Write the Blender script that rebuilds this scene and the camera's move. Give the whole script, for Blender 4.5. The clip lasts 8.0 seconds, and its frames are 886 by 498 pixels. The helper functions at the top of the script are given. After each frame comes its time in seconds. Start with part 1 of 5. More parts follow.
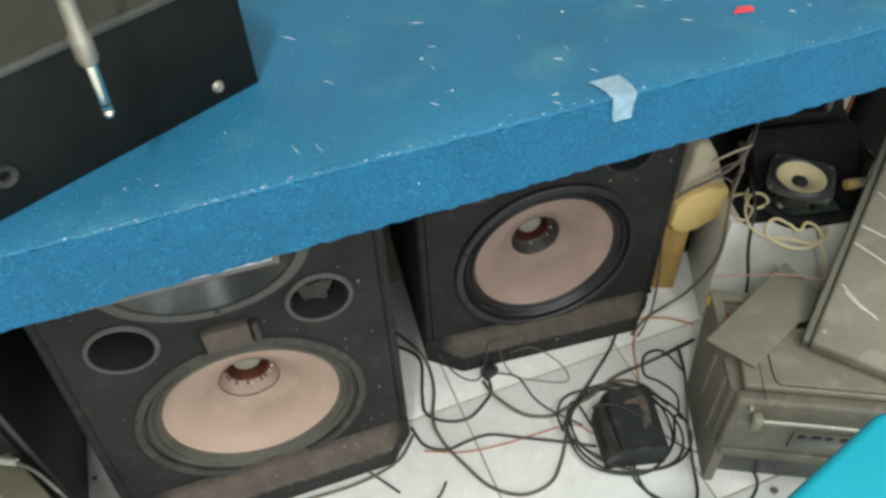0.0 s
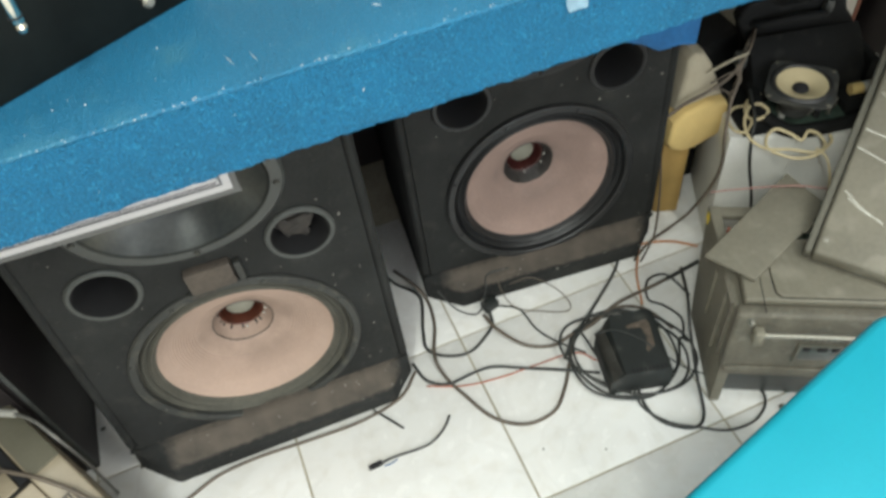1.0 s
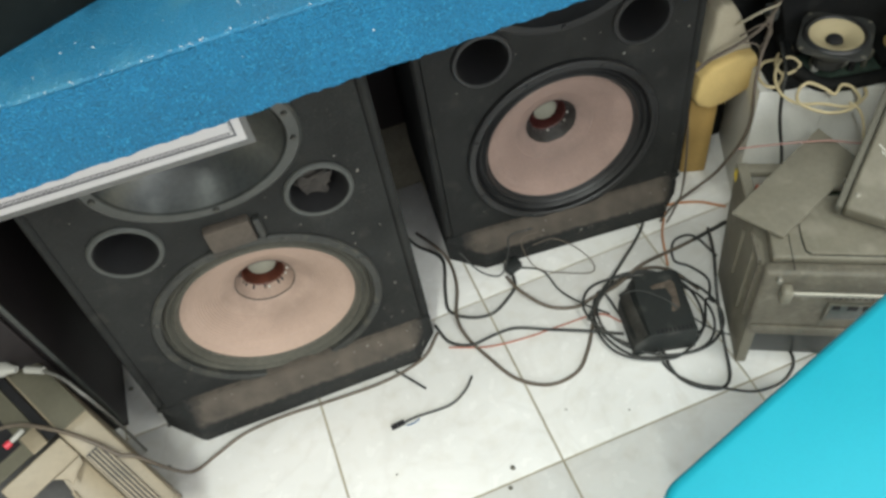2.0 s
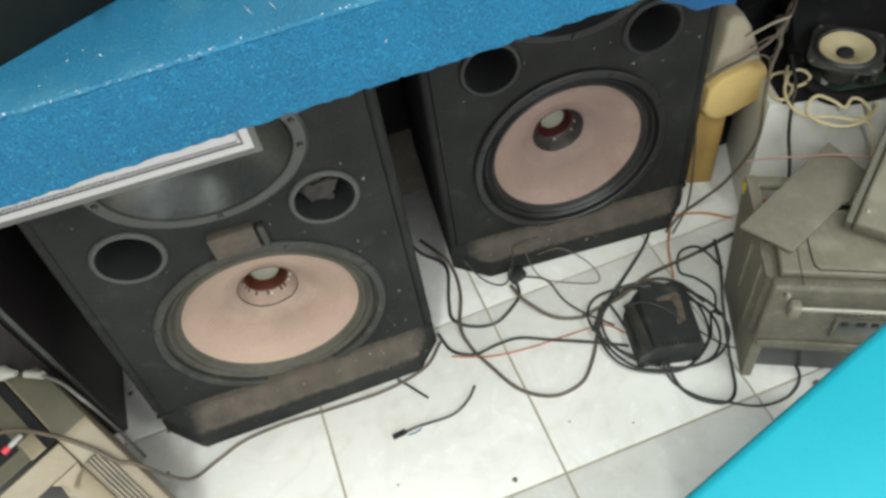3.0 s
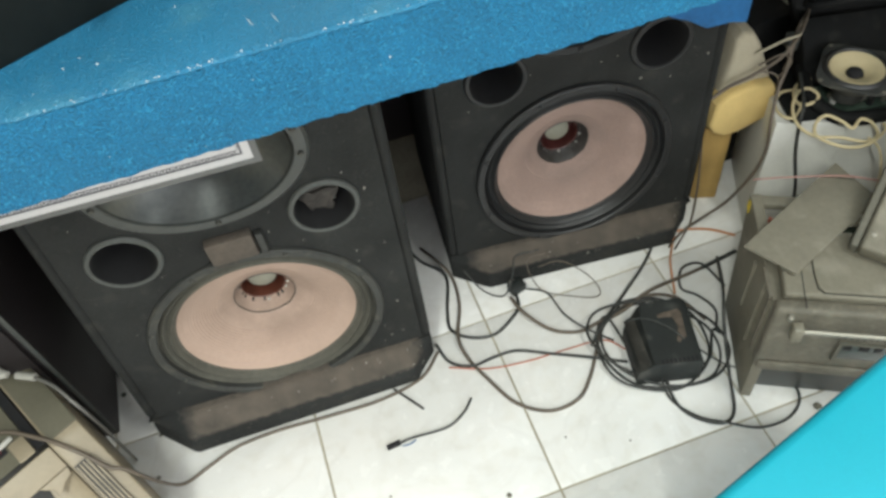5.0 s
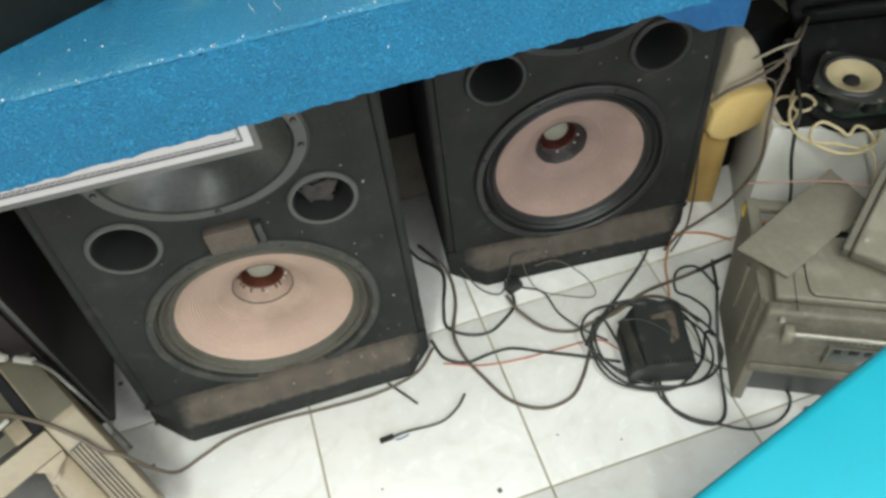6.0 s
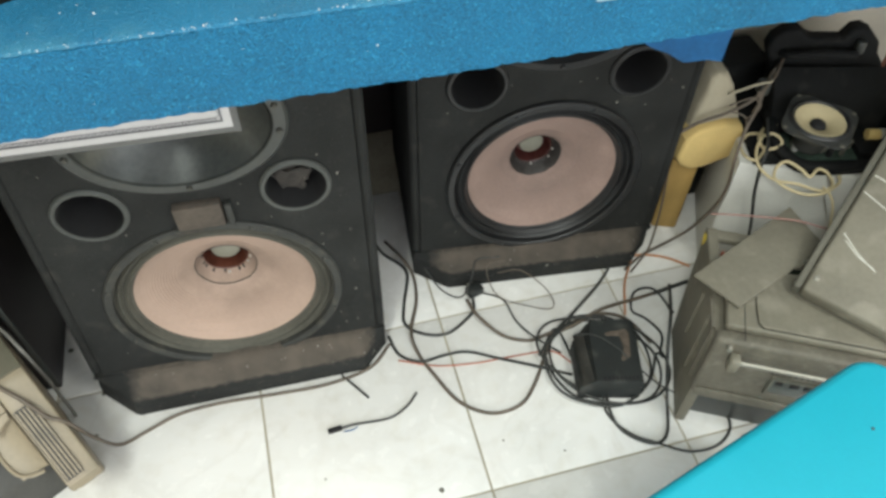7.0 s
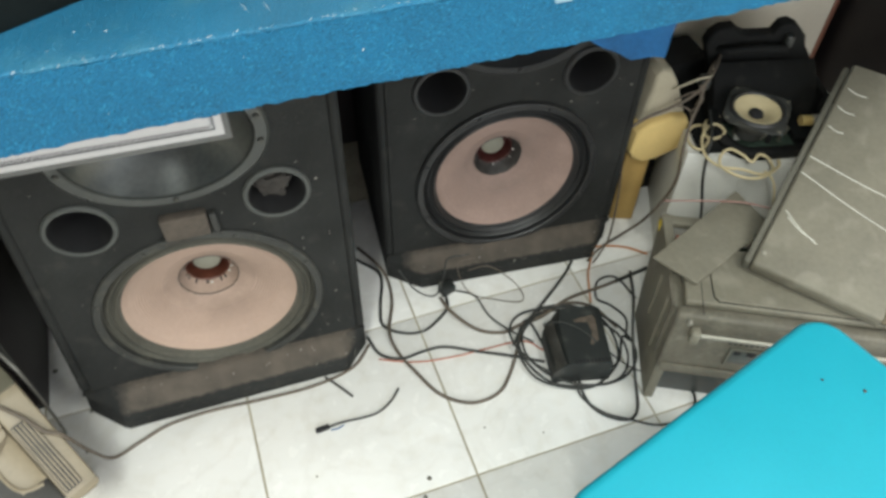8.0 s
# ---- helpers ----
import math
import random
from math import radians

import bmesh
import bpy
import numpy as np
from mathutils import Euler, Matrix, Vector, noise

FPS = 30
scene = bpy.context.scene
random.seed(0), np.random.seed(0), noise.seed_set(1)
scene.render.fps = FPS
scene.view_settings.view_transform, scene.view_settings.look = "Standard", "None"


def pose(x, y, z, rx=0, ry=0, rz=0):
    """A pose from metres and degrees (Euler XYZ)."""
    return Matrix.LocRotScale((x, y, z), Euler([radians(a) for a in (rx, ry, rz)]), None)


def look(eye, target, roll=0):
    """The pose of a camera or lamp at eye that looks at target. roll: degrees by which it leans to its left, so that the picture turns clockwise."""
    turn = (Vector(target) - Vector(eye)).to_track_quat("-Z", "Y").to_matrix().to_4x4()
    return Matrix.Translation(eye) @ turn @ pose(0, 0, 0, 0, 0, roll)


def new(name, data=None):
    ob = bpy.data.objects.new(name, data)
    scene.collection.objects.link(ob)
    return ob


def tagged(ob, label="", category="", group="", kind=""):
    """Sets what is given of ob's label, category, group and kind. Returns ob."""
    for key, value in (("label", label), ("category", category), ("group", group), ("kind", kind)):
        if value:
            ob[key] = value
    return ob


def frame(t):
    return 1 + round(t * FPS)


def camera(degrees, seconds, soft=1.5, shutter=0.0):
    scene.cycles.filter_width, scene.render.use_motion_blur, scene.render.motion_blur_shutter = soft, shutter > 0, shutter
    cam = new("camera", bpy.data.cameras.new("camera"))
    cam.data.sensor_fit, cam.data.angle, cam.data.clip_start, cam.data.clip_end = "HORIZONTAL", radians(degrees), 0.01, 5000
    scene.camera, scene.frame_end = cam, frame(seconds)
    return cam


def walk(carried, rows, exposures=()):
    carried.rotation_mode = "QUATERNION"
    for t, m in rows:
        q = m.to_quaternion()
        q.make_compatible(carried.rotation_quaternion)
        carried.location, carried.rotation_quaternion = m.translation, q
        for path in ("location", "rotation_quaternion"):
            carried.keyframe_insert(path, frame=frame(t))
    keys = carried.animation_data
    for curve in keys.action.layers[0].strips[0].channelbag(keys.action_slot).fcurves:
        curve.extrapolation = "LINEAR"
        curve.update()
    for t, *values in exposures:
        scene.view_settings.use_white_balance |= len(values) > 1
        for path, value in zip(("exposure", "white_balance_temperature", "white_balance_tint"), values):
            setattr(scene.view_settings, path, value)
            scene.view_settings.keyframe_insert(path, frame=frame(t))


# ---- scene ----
cam = camera(60.8, 8.0, soft=3.0, shutter=0.4)
PATH = [
    (0, (-0.299, -0.855, 1.463), (0.132, 0.449, 0.009), -3.1),
    (0.5, (-0.253, -0.864, 1.44), (0.145, 0.434, -0.028), -5.7),
    (1, (-0.245, -0.886, 1.408), (0.089, 0.355, -0.125), -8.8),
    (1.5, (-0.245, -0.9, 1.381), (0.024, 0.317, -0.183), -11.7),
    (2, (-0.239, -0.902, 1.381), (0.0, 0.316, -0.187), -12.1),
    (3.5, (-0.243, -0.87, 1.377), (0.004, 0.354, -0.186), -10.7),
    (4, (-0.242, -0.861, 1.374), (0.004, 0.362, -0.189), -10.1),
    (4.5, (-0.235, -0.856, 1.377), (0.008, 0.368, -0.186), -9.8),
    (6, (-0.233, -0.884, 1.38), (0.009, 0.351, -0.175), -8.3),
    (6.5, (-0.234, -0.888, 1.377), (0.035, 0.348, -0.172), -5.2),
    (7, (-0.238, -0.893, 1.393), (0.094, 0.316, -0.166), 0.7),
    (7.5, (-0.284, -0.94, 1.417), (0.099, 0.258, -0.138), 3.7),
    (8, (-0.29, -0.956, 1.428), (0.159, 0.252, -0.101), 1.2),
]
walk(cam, [(t, look(eye, target, roll)) for t, eye, target, roll in PATH],
     exposures=[(0.0, 0.04), (0.2, 0.20), (0.5, 0.20), (1.0, 0.13), (1.6, 0.08), (2.2, 0.10), (3.5, 0.18), (4.5, 0.20), (6.5, 0.18), (7.0, 0.16), (8.0, 0.10)])

# ---- world, lights ----
world = bpy.data.worlds.new("world")
scene.world = world
world.use_nodes = True
wn = world.node_tree
sky = wn.nodes.new("ShaderNodeTexSky")
sky.sky_type, sky.sun_disc = "NISHITA", False
sky.sun_elevation, sky.sun_rotation = radians(50), radians(200)
wn.nodes["Background"].inputs["Strength"].default_value = 0.12
wn.links.new(sky.outputs["Color"], wn.nodes["Background"].inputs["Color"])


def area(name, m, sx, sy, watts, color):
    d = bpy.data.lights.new(name, "AREA")
    d.shape, d.size, d.size_y, d.energy, d.color = "RECTANGLE", sx, sy, watts, color
    ob = new(name, d)
    ob.matrix_world = m
    return ob


# unseen lamps: daylight in the shop's wide opening behind the camera, two ceiling tubes
area("opening_daylight", look((0.3, -2.95, 1.45), (0.3, 0.0, 0.9)), 2.9, 1.9, 60, (0.98, 0.98, 0.95))
area("unseen_tube_light", pose(-0.85, -1.60, 2.66, 0, 0, 78), 1.2, 0.06, 56, (0.95, 1.0, 0.94))
# second tube, added only to brighten the floor on the right
area("unseen_tube_light", pose(0.95, -1.45, 2.66, 0, 0, 96), 1.2, 0.10, 33, (0.97, 1.0, 0.95))


# ---- materials ----
def material(name, color, rough=0.6, metal=0.0, var=0.25, scale=6.0, bump=0.15, fine=120.0, dust=None, dust_amount=0.0, tint=None, grain=0.35, relief=0.002, specks=None, gloss=0.5):
    """A surface with stains at a large scale, grain at a small one, and dust that lies on upward faces by chance."""
    m = bpy.data.materials.new(name)
    m.use_nodes = True
    t = m.node_tree
    n, ln = t.nodes, t.links.new
    b = n["Principled BSDF"]
    b.inputs["Metallic"].default_value = metal
    geo = n.new("ShaderNodeTexCoord")
    big = n.new("ShaderNodeTexNoise")
    big.inputs["Scale"].default_value, big.inputs["Detail"].default_value = scale, 6
    small = n.new("ShaderNodeTexNoise")
    small.inputs["Scale"].default_value, small.inputs["Detail"].default_value = fine, 3
    ln(geo.outputs["Object"], big.inputs["Vector"])
    ln(geo.outputs["Object"], small.inputs["Vector"])
    ramp = n.new("ShaderNodeValToRGB")
    low = [c * (1 - var) for c in color]
    high = [min(1, c * (1 + var)) for c in (tint or color)]
    ramp.color_ramp.elements[0].position, ramp.color_ramp.elements[1].position = 0.32, 0.68
    ramp.color_ramp.elements[0].color, ramp.color_ramp.elements[1].color = (*low, 1), (*high, 1)
    mixv = n.new("ShaderNodeMath")
    mixv.operation = "MULTIPLY_ADD"
    mixv.inputs[1].default_value = grain
    ln(small.outputs["Fac"], mixv.inputs[0])
    half = n.new("ShaderNodeMath")
    half.operation = "MULTIPLY"
    half.inputs[1].default_value = 1 - grain
    ln(big.outputs["Fac"], half.inputs[0])
    ln(half.outputs[0], mixv.inputs[2])
    ln(mixv.outputs[0], ramp.inputs["Fac"])
    out = ramp.outputs["Color"]
    if dust:
        patch = n.new("ShaderNodeTexNoise")
        patch.inputs["Scale"].default_value, patch.inputs["Detail"].default_value = scale * 2.3, 8
        ln(geo.outputs["Object"], patch.inputs["Vector"])
        cut = n.new("ShaderNodeMapRange")
        cut.inputs["From Min"].default_value, cut.inputs["From Max"].default_value = 0.66 - dust_amount * 0.35, 0.80 - dust_amount * 0.2
        ln(patch.outputs["Fac"], cut.inputs["Value"])
        mix = n.new("ShaderNodeMix")
        mix.data_type = "RGBA"
        ln(cut.outputs[0], mix.inputs["Factor"])
        ln(out, mix.inputs[6])
        mix.inputs[7].default_value = (*dust, 1)
        out = mix.outputs[2]
    if specks:
        # tiny pale specks: colour, size, how rare they are
        dot = n.new("ShaderNodeTexNoise")
        dot.inputs["Scale"].default_value, dot.inputs["Detail"].default_value = specks[1], 2
        ln(geo.outputs["Object"], dot.inputs["Vector"])
        few = n.new("ShaderNodeMapRange")
        few.inputs["From Min"].default_value, few.inputs["From Max"].default_value = specks[2], specks[2] + 0.08
        ln(dot.outputs["Fac"], few.inputs["Value"])
        mix = n.new("ShaderNodeMix")
        mix.data_type = "RGBA"
        ln(few.outputs[0], mix.inputs["Factor"])
        ln(out, mix.inputs[6])
        mix.inputs[7].default_value = (*specks[0], 1)
        out = mix.outputs[2]
    b.inputs["Specular IOR Level"].default_value = gloss
    ln(out, b.inputs["Base Color"])
    rr = n.new("ShaderNodeMapRange")
    rr.inputs["To Min"].default_value, rr.inputs["To Max"].default_value = max(0.03, rough - 0.1), min(1, rough + 0.1)
    ln(big.outputs["Fac"], rr.inputs["Value"])
    ln(rr.outputs[0], b.inputs["Roughness"])
    if bump:
        bn = n.new("ShaderNodeBump")
        bn.inputs["Strength"].default_value, bn.inputs["Distance"].default_value = bump, relief
        ln(small.outputs["Fac"], bn.inputs["Height"])
        ln(bn.outputs["Normal"], b.inputs["Normal"])
    return m




def tile_material():
    """Glazed white tile with faint grey veins, set off from tile to tile."""
    m = bpy.data.materials.new("white_veined_tile")
    m.use_nodes = True
    n, ln = m.node_tree.nodes, m.node_tree.links.new
    b = n["Principled BSDF"]
    co, info = n.new("ShaderNodeTexCoord"), n.new("ShaderNodeObjectInfo")
    far = n.new("ShaderNodeVectorMath")
    far.operation = "MULTIPLY_ADD"
    far.inputs[1].default_value = (37, 53, 11)
    ln(info.outputs["Random"], far.inputs[0])
    ln(co.outputs["Object"], far.inputs[2])
    cloud, vein, grime = (n.new("ShaderNodeTexNoise") for _ in range(3))
    for t, s, d, w in ((cloud, 5, 5, 0.6), (vein, 4.5, 9, 2.2), (grime, 26, 6, 0.0)):
        t.inputs["Scale"].default_value, t.inputs["Detail"].default_value, t.inputs["Distortion"].default_value = s, d, w
        ln(far.outputs[0], t.inputs["Vector"])
    r1, r2, r3 = (n.new("ShaderNodeValToRGB") for _ in range(3))
    for r, stops in ((r1, ((0.3, (0.665, 0.66, 0.635)), (0.7, (0.75, 0.745, 0.72)))), (r2, ((0.44, (1, 1, 1)), (0.5, (0.955, 0.95, 0.945)), (0.56, (1, 1, 1)))), (r3, ((0.33, (0.95, 0.94, 0.92)), (0.5, (1, 1, 1))))):
        e = r.color_ramp.elements
        e[0].position, e[0].color = stops[0][0], (*stops[0][1], 1)
        e[1].position, e[1].color = stops[-1][0], (*stops[-1][1], 1)
        for p, c in stops[1:-1]:
            e.new(p).color = (*c, 1)
    ln(cloud.outputs["Fac"], r1.inputs["Fac"])
    ln(vein.outputs["Fac"], r2.inputs["Fac"])
    ln(grime.outputs["Fac"], r3.inputs["Fac"])
    last = r1.outputs["Color"]
    for r in (r2, r3):
        x = n.new("ShaderNodeMix")
        x.data_type, x.blend_type = "RGBA", "MULTIPLY"
        x.inputs["Factor"].default_value = 1
        ln(last, x.inputs[6])
        ln(r.outputs["Color"], x.inputs[7])
        last = x.outputs[2]
    ln(last, b.inputs["Base Color"])
    rr = n.new("ShaderNodeMapRange")
    rr.inputs["To Min"].default_value, rr.inputs["To Max"].default_value = 0.16, 0.34
    ln(grime.outputs["Fac"], rr.inputs["Value"])
    ln(rr.outputs[0], b.inputs["Roughness"])
    return m


M_TILE = tile_material()
M_GROUT = material("dirty_grout", (0.36, 0.33, 0.25), 0.9, var=0.25, scale=9)
M_BLUE = material("rough_blue_paint", (0.006, 0.113, 0.230), 0.7, var=0.45, scale=9, bump=1.0, fine=520, grain=0.75, relief=0.004, specks=((0.025, 0.215, 0.37), 400, 0.60), gloss=0.3)
M_BLUE_TOP = material("worn_smooth_blue_paint", (0.012, 0.127, 0.240), 0.5, var=0.35, scale=6, bump=0.8, fine=420, dust=(0.033, 0.16, 0.25), dust_amount=0.3, grain=0.6, relief=0.004, specks=((0.10, 0.28, 0.40), 300, 0.66), gloss=0.35)
M_CHIP = material("bare_chipped_paint", (0.52, 0.56, 0.58), 0.7, var=0.2)
M_CARPET = material("black_cabinet_carpet", (0.0195, 0.0205, 0.0195), 0.95, var=0.45, scale=8, bump=0.8, fine=420, dust=(0.036, 0.036, 0.032), dust_amount=0.25, specks=((0.075, 0.072, 0.062), 260, 0.70), gloss=0.25)
M_CONE = material("pale_pink_paper_cone", (0.335, 0.243, 0.193), 0.85, var=0.13, scale=7, bump=0.12, fine=200)
M_CONE_B = material("dusky_pink_paper_cone", (0.275, 0.195, 0.165), 0.85, var=0.17, scale=13, bump=0.12, fine=200)
M_SURROUND = material("dusty_rubber_surround", (0.064, 0.062, 0.049), 0.8, var=0.3, scale=12, bump=0.2)
M_SURROUND_B = material("black_rubber_surround", (0.0185, 0.019, 0.0195), 0.45, var=0.3, scale=12, bump=0.2)
M_BASKET = material("dusty_black_steel", (0.028, 0.029, 0.026), 0.7, var=0.35, scale=10, bump=0.15, dust=(0.065, 0.062, 0.048), dust_amount=0.3)
M_COPPER = material("red_voice_coil", (0.095, 0.03, 0.018), 0.4, var=0.3, scale=20)
M_STEEL = material("dull_steel", (0.30, 0.29, 0.25), 0.52, metal=0.8, var=0.15, scale=25)
M_GLUE = material("dark_glue", (0.03, 0.027, 0.025), 0.5, var=0.4, scale=60)
M_PORTRIM = material("grey_plastic_port_rim", (0.052, 0.056, 0.052), 0.6, var=0.25, scale=14)
M_BLACK = material("matt_black", (0.008, 0.008, 0.009), 0.8, var=0.3, scale=10)
M_HORN = material("dark_grey_horn_plastic", (0.037, 0.040, 0.037), 0.32, var=0.25, scale=9, bump=0.05, dust=(0.055, 0.055, 0.048), dust_amount=0.25)
M_CORK = material("brown_worn_badge", (0.066, 0.054, 0.043), 0.9, var=0.3, scale=30, bump=0.5)
M_PAPER = material("white_printed_paper", (0.48, 0.47, 0.47), 0.6, var=0.03, scale=8, bump=0.02)
M_INK = material("grey_ink", (0.10, 0.10, 0.11), 0.7)
M_FILM = material("clear_laminate_edge", (0.09, 0.09, 0.088), 0.25, var=0.1)
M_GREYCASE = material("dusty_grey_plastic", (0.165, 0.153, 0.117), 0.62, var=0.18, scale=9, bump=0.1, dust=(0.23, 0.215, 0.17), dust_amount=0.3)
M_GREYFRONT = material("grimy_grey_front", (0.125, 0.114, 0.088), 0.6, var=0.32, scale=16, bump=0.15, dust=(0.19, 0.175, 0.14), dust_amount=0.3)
# darker copy of the grey plastic, shade put in for inner, side faces
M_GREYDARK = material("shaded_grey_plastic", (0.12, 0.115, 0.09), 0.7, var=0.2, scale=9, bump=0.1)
M_BEIGE = material("yellowed_beige_plastic", (0.245, 0.205, 0.142), 0.5, var=0.12, scale=7, bump=0.05, dust=(0.18, 0.155, 0.11), dust_amount=0.3)
M_OLIVE = material("grey_green_panel", (0.105, 0.098, 0.069), 0.6, var=0.15, scale=6)
M_CABLE = material("black_cable", (0.024, 0.026, 0.024), 0.55, var=0.35, scale=30, bump=0.05, dust=(0.085, 0.082, 0.072), dust_amount=0.3)
M_CABLE_BROWN = material("brown_grey_cable", (0.10, 0.08, 0.06), 0.6, var=0.3, scale=20)
M_WIRE_RED = material("dull_red_wire", (0.36, 0.12, 0.075), 0.55, var=0.2)
M_WIRE_ORANGE = material("dull_orange_wire", (0.45, 0.20, 0.09), 0.55, var=0.2)
M_WIRE_CREAM = material("cream_wire", (0.50, 0.42, 0.25), 0.55, var=0.15)
M_WHITEPLUG = material("white_plug_plastic", (0.34, 0.335, 0.30), 0.5, var=0.1)
M_ADAPTER = material("dusty_black_plastic", (0.013, 0.016, 0.015), 0.62, var=0.4, scale=10, bump=0.08, dust=(0.05, 0.05, 0.045), dust_amount=0.3)
M_CHAIR = material("turquoise_plastic", (0.012, 0.335, 0.445), 0.38, var=0.05, scale=5, bump=0.04, fine=300)
M_FOAM = material("yellow_foam", (0.56, 0.41, 0.16), 0.95, var=0.12, scale=14, bump=0.5, fine=260)
M_FOAM_PALE = material("pale_foam", (0.34, 0.305, 0.225), 0.95, var=0.14, scale=14, bump=0.5, fine=260)
M_WHITEBOX = material("off_white_box", (0.60, 0.60, 0.56), 0.6, var=0.08, scale=6)
M_WALL = material("cream_wall_paint", (0.50, 0.46, 0.38), 0.85, var=0.1, scale=3, bump=0.1)
M_CEIL = material("white_ceiling", (0.75, 0.75, 0.72), 0.9, var=0.05)
M_DARKWOOD = material("dark_brown_board", (0.014, 0.011, 0.0115), 0.5, var=0.35, scale=6)
M_CLOTH = material("blue_cloth", (0.010, 0.095, 0.25), 0.9, var=0.25, scale=16, bump=0.4)
M_AMP = material("black_amplifier_paint", (0.0045, 0.0065, 0.0062), 0.6, var=0.3, scale=12, bump=0.05, gloss=0.15)
M_AMPTOP = material("worn_grey_lid", (0.033, 0.035, 0.028), 0.6, var=0.25, scale=8, gloss=0.2)
M_YELLOW = material("yellow_tape", (0.70, 0.52, 0.04), 0.5)
M_GREEN = material("green_circuit_board", (0.035, 0.055, 0.042), 0.5, var=0.4, scale=60)
M_SMALLCONE = material("cream_paper_cone", (0.50, 0.42, 0.25), 0.8, var=0.06, scale=20)
M_LINT = material("pale_lint", (0.22, 0.21, 0.185), 0.9, var=0.4)
M_LINT_GREY = material("grey_stuffing", (0.036, 0.032, 0.028), 0.95, var=0.4, scale=40, bump=0.6)
M_HORN_B = material("black_horn_plastic", (0.011, 0.0115, 0.012), 0.55, var=0.3, scale=9, bump=0.05)
M_SCRATCH = material("white_scratch", (0.62, 0.62, 0.56), 0.6, var=0.2)
M_PINK = material("pink_wire", (0.30, 0.17, 0.145), 0.6)
M_BENCHTAPE = material("crumpled_clear_tape", (0.19, 0.30, 0.38), 0.2, var=0.3, scale=60, bump=0.6, fine=90)
M_CORKRED = material("brown_wood_edge", (0.16, 0.06, 0.035), 0.6, var=0.3)
M_REDPLASTIC = material("red_plastic", (0.55, 0.04, 0.06), 0.4, var=0.1)
M_CHROME = material("bright_nickel", (0.75, 0.72, 0.62), 0.2, metal=1.0, var=0.08, scale=40)
M_COPPER_B = material("dark_red_voice_coil", (0.065, 0.018, 0.016), 0.4, var=0.3, scale=20)
M_GREYCABLE = material("grey_white_cable", (0.12, 0.117, 0.105), 0.55, var=0.2)
M_FOAM_BROWN = material("brown_aged_foam", (0.40, 0.26, 0.085), 0.95, var=0.2, scale=14, bump=0.5, fine=260)
M_GREYBAND = material("mottled_dark_grey", (0.035, 0.034, 0.03), 0.45, var=0.5, scale=40)
M_HORNBOWL = material("brushed_grey_horn", (0.15, 0.157, 0.152), 0.30, metal=0.9, var=0.25, scale=6, bump=0.05)
M_GLASSDARK = material("grey_cassette_window", (0.09, 0.097, 0.09), 0.2)

M_CASEBLACK = material("dull_black_casing", (0.0060, 0.0065, 0.0065), 0.8, var=0.4, scale=10, bump=0.08, dust=(0.018, 0.018, 0.016), dust_amount=0.25, gloss=0.2)
M_POLE = material("dull_zinc", (0.27, 0.265, 0.215), 0.5, metal=0.3, var=0.15, scale=25)
M_DARKHOUSE = material("dark_grey_housing", (0.052, 0.051, 0.046), 0.6, var=0.25, scale=9, bump=0.08)
M_LEAD = material("solder_blob", (0.5, 0.5, 0.46), 0.3, metal=0.7, var=0.2, scale=90)
M_WORNLABEL = material("worn_brown_label", (0.085, 0.066, 0.050), 0.7, var=0.6, scale=55, bump=0.2)


def settled_dust(m, color):
    """Brown dust lodged in the carpet along the ledge of a cabinet's foot, ragged at its edges."""
    t = m.node_tree
    n, ln = t.nodes, t.links.new
    b = n["Principled BSDF"]
    base = b.inputs["Base Color"].links[0].from_socket
    co, axes = n.new("ShaderNodeTexCoord"), n.new("ShaderNodeSeparateXYZ")
    ln(co.outputs["Object"], axes.inputs[0])
    rag, patch = n.new("ShaderNodeTexNoise"), n.new("ShaderNodeTexNoise")
    for q, sc, d in ((rag, 80, 7), (patch, 22, 8)):
        q.inputs["Scale"].default_value, q.inputs["Detail"].default_value = sc, d
        ln(co.outputs["Object"], q.inputs["Vector"])
    last = None
    for axis, gain, stops in (("Z", 0.010, (0.0560, 0.0615)), ("Z", 0.012, (0.102, 0.094)), ("X", 0.03, (-0.225, -0.195)), ("X", 0.03, (0.268, 0.250))):
        edge = n.new("ShaderNodeMath")
        edge.operation = "MULTIPLY_ADD"
        edge.inputs[1].default_value = gain
        ln(rag.outputs["Fac"], edge.inputs[0])
        ln(axes.outputs[axis], edge.inputs[2])
        ramp = n.new("ShaderNodeMapRange")
        ramp.inputs["From Min"].default_value, ramp.inputs["From Max"].default_value = stops
        ln(edge.outputs[0], ramp.inputs["Value"])
        if last is None:
            last = ramp.outputs[0]
            continue
        both = n.new("ShaderNodeMath")
        both.operation = "MULTIPLY"
        ln(last, both.inputs[0])
        ln(ramp.outputs[0], both.inputs[1])
        last = both.outputs[0]
    thick = n.new("ShaderNodeMapRange")
    for k, v in (("From Min", 0.30), ("From Max", 0.60), ("To Min", 0.55), ("To Max", 1.0)):
        thick.inputs[k].default_value = v
    ln(patch.outputs["Fac"], thick.inputs["Value"])
    f = n.new("ShaderNodeMath")
    f.operation = "MULTIPLY"
    ln(last, f.inputs[0])
    ln(thick.outputs[0], f.inputs[1])
    mix = n.new("ShaderNodeMix")
    mix.data_type = "RGBA"
    ln(f.outputs[0], mix.inputs["Factor"])
    ln(base, mix.inputs[6])
    mix.inputs[7].default_value = (*color, 1)
    ln(mix.outputs[2], b.inputs["Base Color"])


